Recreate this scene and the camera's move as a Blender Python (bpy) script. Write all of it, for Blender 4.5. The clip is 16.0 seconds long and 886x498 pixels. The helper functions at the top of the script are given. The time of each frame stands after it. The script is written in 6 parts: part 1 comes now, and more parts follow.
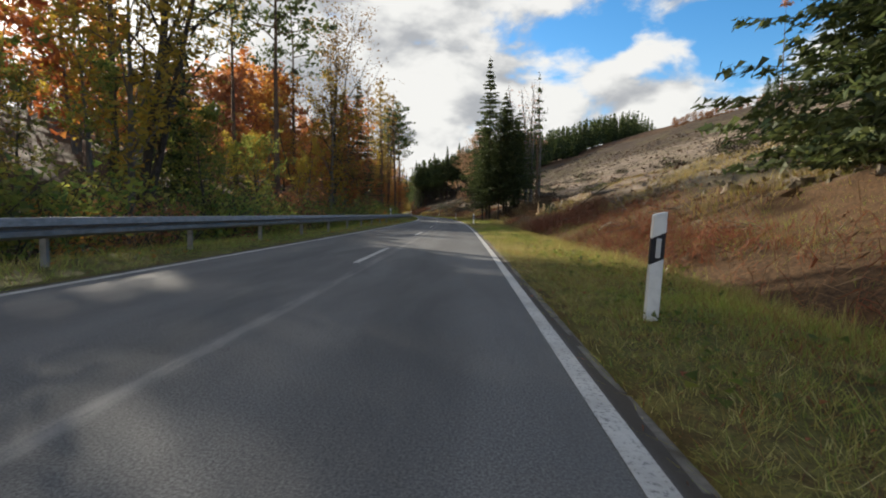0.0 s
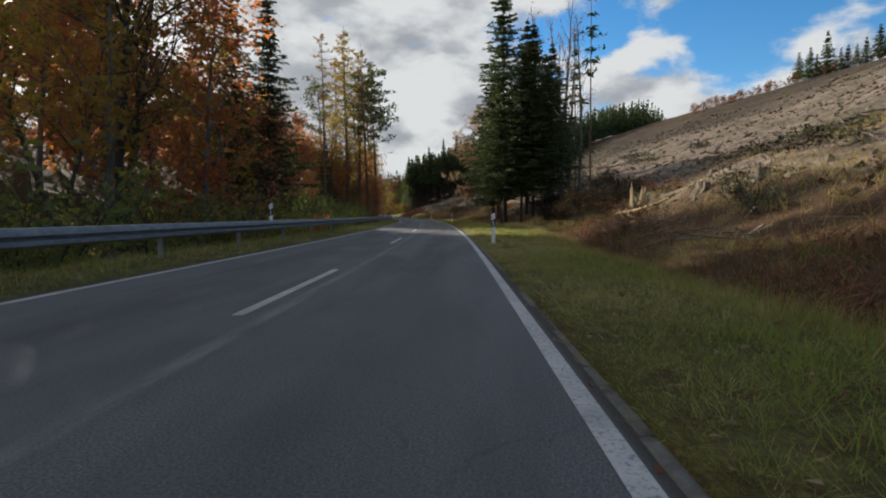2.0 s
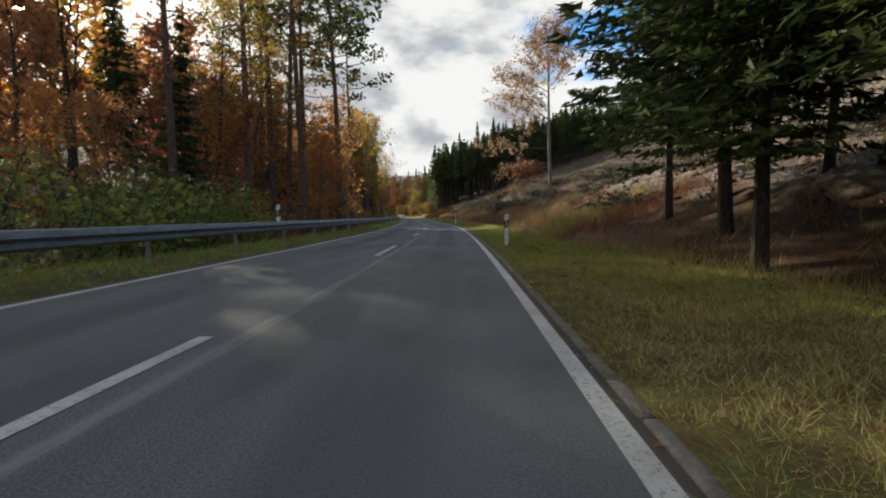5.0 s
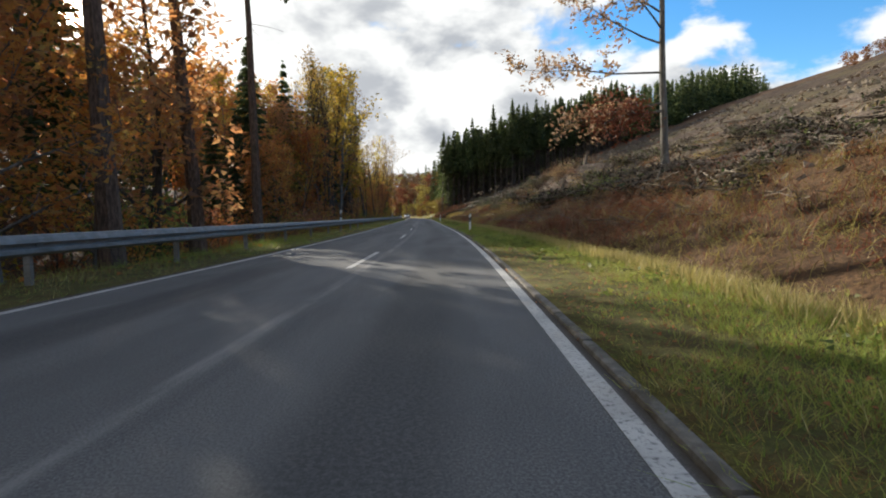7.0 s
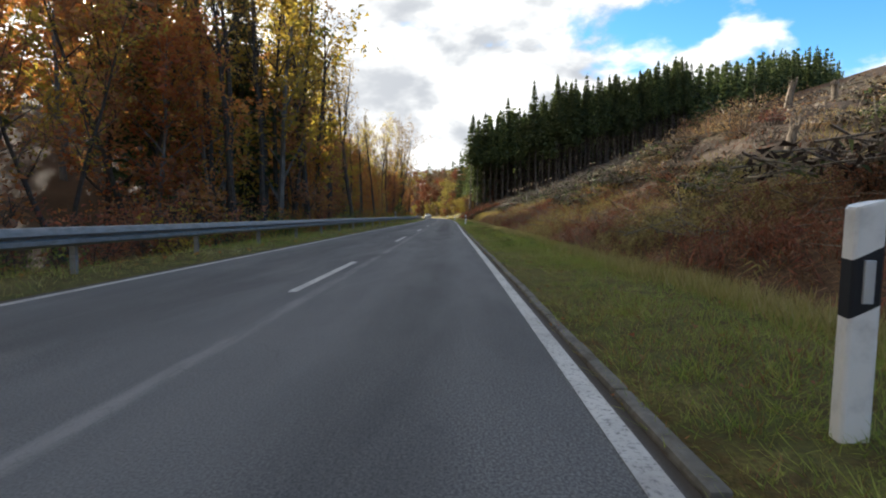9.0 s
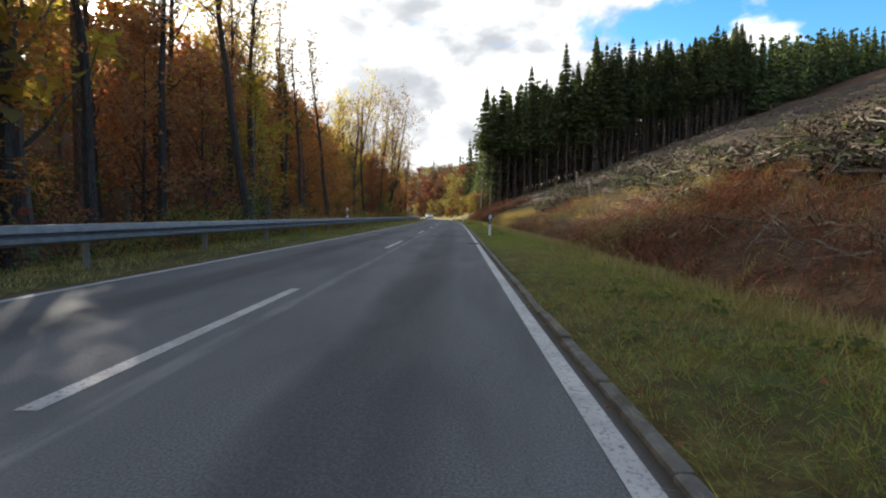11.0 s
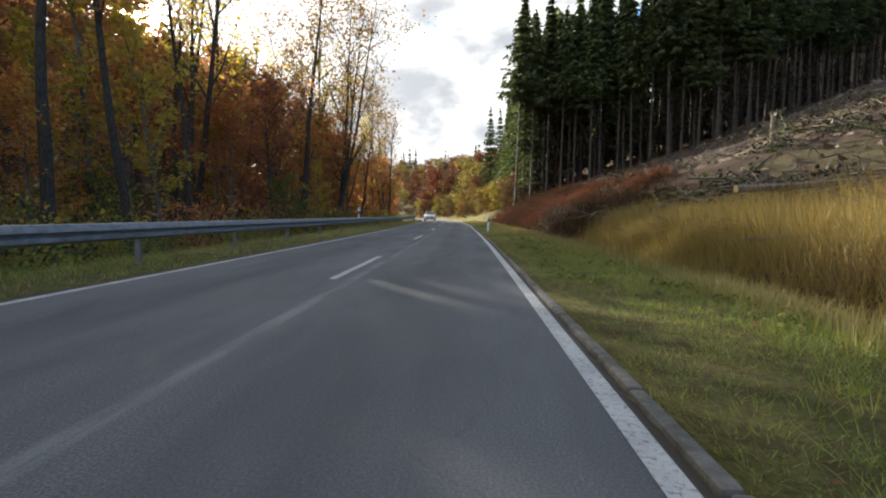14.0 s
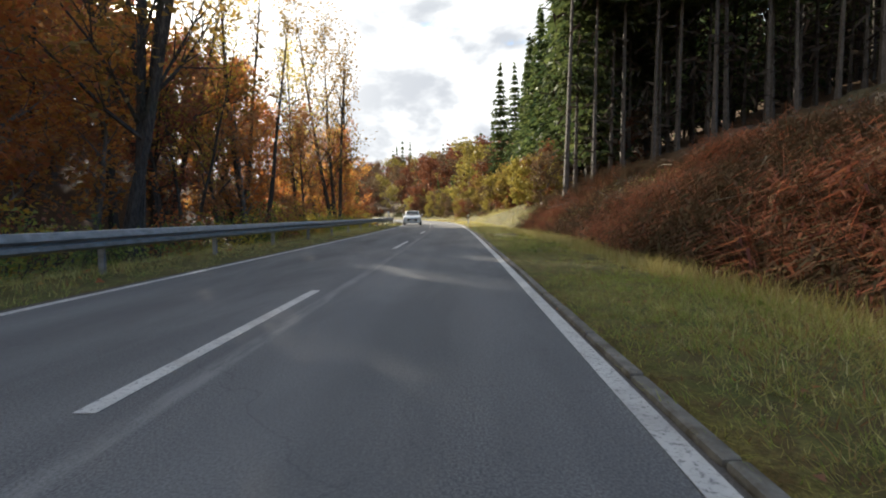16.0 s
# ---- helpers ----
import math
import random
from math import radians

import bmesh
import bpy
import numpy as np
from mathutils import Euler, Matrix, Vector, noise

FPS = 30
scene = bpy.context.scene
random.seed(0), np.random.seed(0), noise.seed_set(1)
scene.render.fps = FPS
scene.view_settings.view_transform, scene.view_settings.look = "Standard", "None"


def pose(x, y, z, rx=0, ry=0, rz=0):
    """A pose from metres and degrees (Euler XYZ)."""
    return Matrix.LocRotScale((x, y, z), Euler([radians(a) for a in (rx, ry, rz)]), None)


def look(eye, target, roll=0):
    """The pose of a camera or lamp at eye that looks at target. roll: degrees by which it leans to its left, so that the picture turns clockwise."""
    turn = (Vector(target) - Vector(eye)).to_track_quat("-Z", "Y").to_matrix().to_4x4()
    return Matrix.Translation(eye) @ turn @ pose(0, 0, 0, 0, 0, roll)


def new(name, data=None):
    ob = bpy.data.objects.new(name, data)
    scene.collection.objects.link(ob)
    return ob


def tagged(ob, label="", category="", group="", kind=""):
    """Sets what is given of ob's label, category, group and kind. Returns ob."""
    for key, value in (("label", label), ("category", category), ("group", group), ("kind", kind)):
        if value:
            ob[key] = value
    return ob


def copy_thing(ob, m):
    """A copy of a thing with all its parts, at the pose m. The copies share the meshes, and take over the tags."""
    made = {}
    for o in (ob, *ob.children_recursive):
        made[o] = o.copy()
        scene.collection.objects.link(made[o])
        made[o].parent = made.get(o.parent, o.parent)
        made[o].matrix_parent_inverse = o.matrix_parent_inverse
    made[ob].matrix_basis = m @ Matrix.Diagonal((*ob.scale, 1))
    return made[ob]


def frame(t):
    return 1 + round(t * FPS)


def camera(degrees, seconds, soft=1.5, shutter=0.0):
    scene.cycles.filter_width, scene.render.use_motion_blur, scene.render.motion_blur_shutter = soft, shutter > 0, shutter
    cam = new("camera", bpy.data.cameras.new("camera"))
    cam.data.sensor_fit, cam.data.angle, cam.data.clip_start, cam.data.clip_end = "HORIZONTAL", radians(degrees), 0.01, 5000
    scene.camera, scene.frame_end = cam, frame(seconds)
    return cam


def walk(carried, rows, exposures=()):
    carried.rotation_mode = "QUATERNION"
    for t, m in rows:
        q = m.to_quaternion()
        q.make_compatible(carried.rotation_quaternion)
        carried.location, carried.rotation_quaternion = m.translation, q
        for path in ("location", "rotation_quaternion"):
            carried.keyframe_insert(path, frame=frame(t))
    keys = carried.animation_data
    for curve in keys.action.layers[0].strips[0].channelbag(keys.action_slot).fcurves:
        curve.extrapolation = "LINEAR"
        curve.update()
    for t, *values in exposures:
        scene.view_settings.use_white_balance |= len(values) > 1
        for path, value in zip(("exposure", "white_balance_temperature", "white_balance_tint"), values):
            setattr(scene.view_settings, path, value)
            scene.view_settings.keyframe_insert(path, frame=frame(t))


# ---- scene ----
# A country road in a valley. Places are given as (s, l): metres along the centre line, metres to its right.
# Curvature of the centre line (1/km) every 20 m from s = -8.83 on.
CURVES = (0.32, 0.57, 0.80, 1.43, 1.34, 1.44, 2.78, 0.96, -0.54, 0.24, 0.31, 0.92, 0.38, 1.10, 0.99, 0.90, 0.83, 0.78, 0.75, 0.73)
S_AXIS = np.arange(-60.0, 701.0, 1.0)
_kap = np.interp(S_AXIS, -8.83 + 20.0 * np.arange(len(CURVES)), np.array(CURVES) / 1000)
_kap[S_AXIS > 266] = 0.0045
_kap[S_AXIS > 480] = 0.0
_head = np.concatenate([[0], np.cumsum((_kap[1:] + _kap[:-1]) / 2)])
_head -= np.interp(0, S_AXIS, _head)
_mid = (_head[1:] + _head[:-1]) / 2
_rx = np.concatenate([[0], np.cumsum(-np.sin(_mid))])
_ry = np.concatenate([[0], np.cumsum(np.cos(_mid))])
_rx -= np.interp(0, S_AXIS, _rx)
_ry -= np.interp(0, S_AXIS, _ry)


def heading(s):
    """Radians by which the road has turned to the left at s."""
    return float(np.interp(s, S_AXIS, _head))


def spot(s, l, z=0.0):
    """The world place of (s, l)."""
    a = heading(s)
    return Vector((float(np.interp(s, S_AXIS, _rx)) + l * math.cos(a), float(np.interp(s, S_AXIS, _ry)) + l * math.sin(a), z))


cam = camera(83.16, 16.0, soft=2.0, shutter=0.012)
EYE = 0.952
# seconds, s, l, yaw from the road's heading, pitch, roll
ROWS = [
    (0.0, 1.81, 2.01, 2.62, -4.05, -1.36),
    (0.5, 8.68, 2.05, 1.44, -3.92, -1.22),
    (1.0, 15.97, 1.97, 3.88, -4.02, -1.68),
    (1.5, 22.86, 1.88, 1.82, -4.00, -0.14),
    (2.0, 30.39, 2.06, 1.55, -3.90, -0.08),
    (2.5, 37.46, 2.01, 2.80, -3.86, -0.02),
    (3.0, 44.46, 2.07, 2.33, -3.89, 0.24),
    (3.5, 51.24, 2.09, 1.72, -3.86, 0.49),
    (4.0, 57.95, 2.01, 3.28, -3.80, 0.45),
    (4.5, 64.57, 2.02, 3.00, -3.81, 0.25),
    (5.0, 71.20, 2.02, 2.50, -3.82, 0.05),
    (5.5, 77.82, 2.02, 2.60, -3.84, -0.15),
    (6.0, 84.45, 2.03, 3.60, -3.85, -0.36),
    (6.5, 91.08, 2.03, 5.26, -3.86, -0.56),
    (7.0, 97.90, 1.95, 1.77, -3.87, 0.81),
    (7.5, 104.37, 2.00, 2.63, -3.90, 0.09),
    (8.0, 111.05, 1.91, 3.21, -3.84, -0.13),
    (8.5, 117.65, 2.00, 1.13, -3.85, -0.06),
    (9.0, 124.90, 2.00, 1.45, -3.86, -0.07),
    (9.5, 131.86, 2.01, 1.48, -3.85, -0.19),
    (10.0, 138.81, 2.02, 1.51, -3.85, -0.30),
    (10.5, 145.77, 2.04, 1.54, -3.84, -0.42),
    (11.0, 152.72, 2.05, 1.58, -3.84, -0.53),
    (11.5, 159.68, 2.06, 1.61, -3.83, -0.65),
    (12.0, 166.93, 2.08, 2.05, -3.77, -0.42),
    (12.5, 174.00, 2.00, 3.67, -3.90, -0.72),
    (13.0, 181.35, 1.97, 2.15, -3.85, -0.43),
    (13.5, 188.41, 1.97, 2.06, -3.88, -0.76),
    (14.0, 195.84, 1.97, 2.97, -3.90, -0.55),
    (14.5, 202.63, 2.05, 1.13, -3.93, -0.10),
    (15.0, 210.24, 2.10, 2.41, -3.85, -0.15),
    (15.5, 216.87, 1.99, 3.48, -3.82, -0.25),
    (16.0, 224.67, 1.84, 1.88, -3.87, 0.58),
]


def eye_pose(s, l, yaw, pitch, roll):
    p = spot(s, l, EYE)
    return pose(p.x, p.y, p.z, 90 + pitch, roll, yaw + math.degrees(heading(s)))


walk(cam, [(t, eye_pose(*r)) for t, *r in ROWS], [(0.0, 1.0, 6650, 8), (1.0, 1.05, 6650, 8), (1.5, 0.7, 6600, 8), (2.0, 0.68, 6350, 8), (3.0, 1.25, 6600, 8), (4.0, 0.95, 6600, 8), (6.5, 1.2, 6500, 8), (8.0, 1.25, 6500, 8), (8.5, 1.48, 6500, 8), (9.0, 1.5, 6500, 8), (11.5, 1.5, 6500, 8), (12.5, 1.64, 6500, 8), (13.5, 1.5, 6500, 8), (14.3, 1.68, 6550, 8), (15.0, 1.82, 6600, 8), (15.5, 1.85, 6600, 8), (16.0, 1.62, 6500, 8)])

# ---- sky, sun ----
SUN_AZ, SUN_EL = radians(44.5), radians(18.0)
SUN_DIR = Vector((-math.sin(SUN_AZ) * math.cos(SUN_EL), math.cos(SUN_AZ) * math.cos(SUN_EL), math.sin(SUN_EL)))


class Nodes:
    """A small hand for node trees."""

    def __init__(self, tree):
        self.tree = tree
        tree.nodes.clear()

    def add(self, kind, ins=(), **props):
        n = self.tree.nodes.new(kind)
        for k, v in props.items():
            setattr(n, k, v)
        for k, v in dict(ins).items():
            if isinstance(v, bpy.types.NodeSocket):
                self.tree.links.new(v, n.inputs[k])
            else:
                n.inputs[k].default_value = v
        return n

    def math(self, op, a, b=0.0, c=0.0, clamp=False):
        return self.add("ShaderNodeMath", {0: a, 1: b, 2: c}, operation=op, use_clamp=clamp).outputs[0]

    def noise(self, vec, scale, detail=4.0, rough=0.55, dist=0.0):
        return self.add("ShaderNodeTexNoise", {"Vector": vec, "Scale": scale, "Detail": detail, "Roughness": rough, "Distortion": dist}).outputs[0]

    def ramp(self, fac, lo, hi, a=0.0, b=1.0):
        return self.add("ShaderNodeMapRange", {0: fac, 1: lo, 2: hi, 3: a, 4: b}, interpolation_type="SMOOTHSTEP").outputs[0]

    def mix(self, fac, a, b):
        n = self.add("ShaderNodeMix", {0: fac}, data_type="RGBA")
        for i, v in ((6, a), (7, b)):
            if isinstance(v, bpy.types.NodeSocket):
                self.tree.links.new(v, n.inputs[i])
            else:
                n.inputs[i].default_value = (*v, 1) if len(v) == 3 else v
        return n.outputs[2]

    def scale(self, vec, xyz):
        return self.add("ShaderNodeMapping", {"Vector": vec, "Scale": xyz}).outputs[0]


world = bpy.data.worlds.new("sky")
scene.world = world
world.use_nodes = True
w = Nodes(world.node_tree)
sky = w.add("ShaderNodeTexSky", sky_type="NISHITA", sun_disc=False, sun_elevation=SUN_EL, sun_rotation=-SUN_AZ, air_density=1.0, dust_density=0.3, ozone_density=2.5, altitude=400.0)
way = w.add("ShaderNodeTexCoord").outputs["Generated"]
sep = w.add("ShaderNodeSeparateXYZ", {0: way})
wx, wy, wz = sep.outputs
# heaped clouds: a coarse and a fine field over the dome, a little flattened
dome = w.scale(way, (1.0, 1.0, 1.75))
over = w.add("ShaderNodeVectorMath", {0: dome, 1: (-0.035, 0.03, 0.075)}, operation="ADD").outputs[0]
big = w.noise(dome, 2.6, 2.0, 0.5, 0.2)
puffs = w.noise(dome, 6.4, 9.0, 0.55, 0.15)
puffs_over = w.noise(over, 6.4, 4.0, 0.5, 0.15)
field = w.math("ADD", w.math("MULTIPLY", big, 0.5), w.math("MULTIPLY", puffs, 0.5))
# more cloud towards the sun and low over the hills, clear blue high on the cleared side
east = w.math("ADD", w.math("MULTIPLY", wx, 0.98), w.math("MULTIPLY", wy, 0.12))
tilt = w.ramp(east, -0.34, 0.30, 0.17, -0.015)
low = w.ramp(wz, 0.15, 0.36, 0.17, 0.0)
mass = w.math("ADD", field, w.math("ADD", tilt, low))
cover = w.ramp(mass, 0.49, 0.57)
toward_sun = w.math("MAXIMUM", w.add("ShaderNodeVectorMath", {0: way, 1: SUN_DIR}, operation="DOT_PRODUCT").outputs["Value"], 0.0)
near_sun = w.math("POWER", toward_sun, 36.0)
# tops white, undersides and thick middles grey
relief = w.math("SUBTRACT", puffs, puffs_over)
shade = w.ramp(w.math("SUBTRACT", relief, w.math("MULTIPLY", w.ramp(mass, 0.6, 0.8), 0.06)), -0.22, 0.06)
body = w.mix(shade, (0.225, 0.235, 0.255), (0.455, 0.455, 0.455))
lit = w.mix(near_sun, body, (0.95, 0.92, 0.87))
lit = w.mix(w.math("POWER", toward_sun, 2600.0), lit, (16.0, 14.5, 12.0))
blue = w.add("ShaderNodeHueSaturation", {"Saturation": 1.3, "Value": 0.92, "Color": sky.outputs[0]}).outputs[0]
clear = w.add("ShaderNodeBackground", {0: blue, 1: 0.115})
cloud = w.add("ShaderNodeBackground", {0: lit, 1: 1.0})
both = w.add("ShaderNodeMixShader", {0: cover, 1: clear.outputs[0], 2: cloud.outputs[0]})
w.add("ShaderNodeOutputWorld", {0: both.outputs[0]})

sun = bpy.data.lights.new("sun", "SUN")
sun.energy, sun.angle, sun.color = 4.5, radians(0.6), (1.0, 0.9, 0.76)
new("sun", sun).matrix_world = look(SUN_DIR * 100, (0, 0, 0))

# ---- materials ----
def material(name, build):
    m = bpy.data.materials.new(name)
    m.use_nodes = True
    n = Nodes(m.node_tree)
    n.add("ShaderNodeOutputMaterial", {0: build(n)})
    return m


def coords(n):
    return n.add("ShaderNodeNewGeometry").outputs["Position"]


def surface(n, colour, rough=0.8, bump=None, strength=0.3, distance=0.01, metal=0.0, spec=0.3):
    ins = {"Base Color": colour if isinstance(colour, bpy.types.NodeSocket) else (*colour, 1), "Roughness": rough, "Metallic": metal, "Specular IOR Level": spec}
    if bump is not None:
        ins["Normal"] = n.add("ShaderNodeBump", {"Height": bump, "Strength": strength, "Distance": distance}).outputs[0]
    return n.add("ShaderNodeBsdfPrincipled", ins).outputs[0]


def leafy(stops, translucent=0.45, hue=0.03, gloss=0.02):
    """Foliage: each leaf takes a tone between the stops; light comes through."""

    def build(n):
        isl = n.add("ShaderNodeNewGeometry").outputs["Random Per Island"]
        ob = n.add("ShaderNodeObjectInfo").outputs["Random"]
        f = n.math("FRACT", n.math("ADD", n.math("MULTIPLY", isl, 0.75), n.math("MULTIPLY", ob, 0.6)))
        ramp = n.add("ShaderNodeValToRGB", {0: f})
        el = ramp.color_ramp.elements
        while len(el) < len(stops):
            el.new(0.5)
        for i, c in enumerate(stops):
            el[i].position, el[i].color = i / (len(stops) - 1), (*c, 1)
        bright = n.add("ShaderNodeHueSaturation", {"Hue": n.math("ADD", 0.5 - hue / 2, n.math("MULTIPLY", ob, hue)), "Value": n.math("ADD", 0.75, n.math("MULTIPLY", ob, 0.5)), "Color": ramp.outputs[0]}).outputs[0]
        d = n.add("ShaderNodeBsdfDiffuse", {0: bright}).outputs[0]
        t = n.add("ShaderNodeBsdfTranslucent", {0: bright}).outputs[0]
        g = n.add("ShaderNodeBsdfGlossy", {0: (1, 1, 1, 1), 1: 0.5}).outputs[0]
        dt = n.add("ShaderNodeMixShader", {0: translucent, 1: d, 2: t}).outputs[0]
        return n.add("ShaderNodeMixShader", {0: gloss, 1: dt, 2: g}).outputs[0]

    return build


def bark(a, b, scale=6.0):
    def build(n):
        p = n.add("ShaderNodeTexCoord").outputs["Object"]
        v = n.noise(n.scale(p, (scale, scale, scale * 0.25)), 3.0, 6.0, 0.65)
        moss = n.ramp(n.noise(p, 0.7, 3.0), 0.5, 0.7)
        c = n.mix(n.ramp(v, 0.35, 0.65), a, b)
        c = n.mix(n.math("MULTIPLY", moss, 0.35), c, (0.06, 0.075, 0.035))
        return surface(n, c, 0.9, v, 0.6, 0.03)

    return build


def asphalt(n):
    p = n.add("ShaderNodeUVMap", uv_map="plan").outputs[0]
    sp = n.add("ShaderNodeSeparateXYZ", {0: p}).outputs
    across, along = sp[0], sp[1]
    grain = n.noise(p, 75.0, 4.0, 0.75)
    stones = n.add("ShaderNodeTexVoronoi", {"Vector": p, "Scale": 55.0}).outputs[0]
    patch = n.noise(n.scale(p, (1.0, 0.22, 1.0)), 1.3, 5.0, 0.6, 0.4)
    broad = n.noise(n.scale(p, (0.5, 0.06, 1.0)), 1.0, 3.0)
    c = n.mix(n.ramp(grain, 0.36, 0.66), (0.064, 0.065, 0.067), (0.178, 0.179, 0.181))
    c = n.mix(n.ramp(patch, 0.38, 0.68, 0.0, 0.5), c, (0.072, 0.073, 0.075))
    c = n.mix(n.ramp(broad, 0.4, 0.66, 0.0, 0.45), c, (0.152, 0.153, 0.154))
    # the strip between the wheel tracks stays rough and dark, the tracks are polished
    coarse = n.math("MAXIMUM", n.ramp(n.math("ABSOLUTE", n.math("SUBTRACT", along, 168.0)), 8.0, 20.0, 1.0, 0.4), n.ramp(n.math("ABSOLUTE", n.math("SUBTRACT", along, 97.0)), 6.0, 14.0, 1.0, 0.4))
    for centre, width in ((1.55, 0.55), (-1.5, 0.5)):
        d = n.math("ABSOLUTE", n.math("SUBTRACT", n.math("ADD", across, n.math("MULTIPLY", patch, 0.25)), centre + 0.12))
        c = n.mix(n.math("MULTIPLY", n.ramp(d, width * 0.35, width, 0.95, 0.0), n.math("MULTIPLY", coarse, n.ramp(n.noise(p, 34.0, 3.0, 0.8), 0.38, 0.62, 0.4, 0.85))), c, (0.050, 0.051, 0.053))
    # what is left of an older centre line
    d = n.math("ABSOLUTE", n.math("SUBTRACT", across, 0.29))
    worn = n.math("MULTIPLY", n.ramp(d, 0.03, 0.11, 1.0, 0.0), n.ramp(n.noise(n.scale(p, (4.0, 0.5, 1.0)), 1.5, 5.0, 0.7), 0.34, 0.66, 0.05, 0.85))
    c = n.mix(n.math("MULTIPLY", worn, 0.55), c, (0.30, 0.29, 0.28))
    # dirt along both edges
    e = n.math("ADD", n.math("ABSOLUTE", across), n.math("MULTIPLY", patch, 0.14))
    c = n.mix(n.ramp(e, 2.80, 2.90, 0.0, 0.92), c, (0.055, 0.047, 0.039))
    # sealed cracks
    crack = n.add("ShaderNodeTexVoronoi", {"Vector": n.scale(n.add("ShaderNodeVectorMath", {0: p, 1: n.add("ShaderNodeTexNoise", {"Vector": p, "Scale": 1.5, "Detail": 4.0}).outputs[1]}, operation="ADD").outputs[0], (0.35, 0.12, 1.0)), "Scale": 1.0}, feature="DISTANCE_TO_EDGE").outputs[0]
    c = n.mix(n.ramp(crack, 0.0, 0.003, 0.22, 0.0), c, (0.03, 0.03, 0.032))
    h = n.math("ADD", n.math("MULTIPLY", stones, 0.7), n.math("MULTIPLY", grain, 0.5))
    rough = n.ramp(patch, 0.3, 0.7, 0.74, 0.88)
    return surface(n, c, rough, h, 0.11, 0.003, spec=0.13)


def road_paint(n):
    p = coords(n)
    wear = n.noise(p, 34.0, 6.0, 0.75)
    dirt = n.noise(p, 2.0, 4.0, 0.6)
    c = n.mix(n.ramp(dirt, 0.35, 0.75), (0.47, 0.465, 0.445), (0.31, 0.30, 0.285))
    c = n.mix(n.ramp(wear, 0.50, 0.66), c, (0.13, 0.13, 0.13))
    return surface(n, c, 0.6, wear, 0.35, 0.004)


def concrete(n):
    p = coords(n)
    r = n.add("ShaderNodeObjectInfo").outputs["Random"]
    v = n.noise(p, 9.0, 7.0, 0.7)
    fine = n.noise(p, 90.0, 3.0, 0.7)
    c = n.mix(n.ramp(v, 0.35, 0.7), (0.095, 0.086, 0.076), (0.185, 0.173, 0.155))
    c = n.mix(n.math("MULTIPLY", r, 0.35), c, (0.15, 0.145, 0.12))
    c = n.mix(n.ramp(n.noise(p, 3.0, 5.0, 0.65), 0.48, 0.66, 0.0, 0.75), c, (0.055, 0.046, 0.030))
    return surface(n, c, 0.9, n.math("ADD", v, n.math("MULTIPLY", fine, 0.4)), 0.5, 0.01)


def galvanised(n):
    p = coords(n)
    v = n.noise(p, 5.0, 5.0, 0.6)
    streak = n.noise(n.scale(p, (1.5, 1.5, 9.0)), 2.0, 5.0, 0.6)
    r = n.add("ShaderNodeObjectInfo").outputs["Random"]
    c = n.mix(n.ramp(v, 0.3, 0.7), (0.20, 0.193, 0.182), (0.32, 0.312, 0.298))
    c = n.mix(n.math("MULTIPLY", n.ramp(streak, 0.48, 0.72), 0.65), c, (0.125, 0.115, 0.10))
    c = n.mix(n.math("MULTIPLY", r, 0.25), c, (0.23, 0.23, 0.22))
    return surface(n, c, n.ramp(v, 0.3, 0.7, 0.50, 0.68), v, 0.05, 0.01, metal=0.12)


def plastic(col):
    def build(n):
        p = coords(n)
        v = n.noise(p, 7.0, 5.0, 0.65)
        c = n.mix(n.ramp(v, 0.45, 0.75, 0.0, 0.6), col, tuple(x * 0.6 + 0.02 for x in col))
        return surface(n, c, 0.5, v, 0.05, 0.01)

    return build


def plain(col, rough=0.5, metal=0.0, spec=0.5):
    return lambda n: surface(n, col, rough, metal=metal, spec=spec)


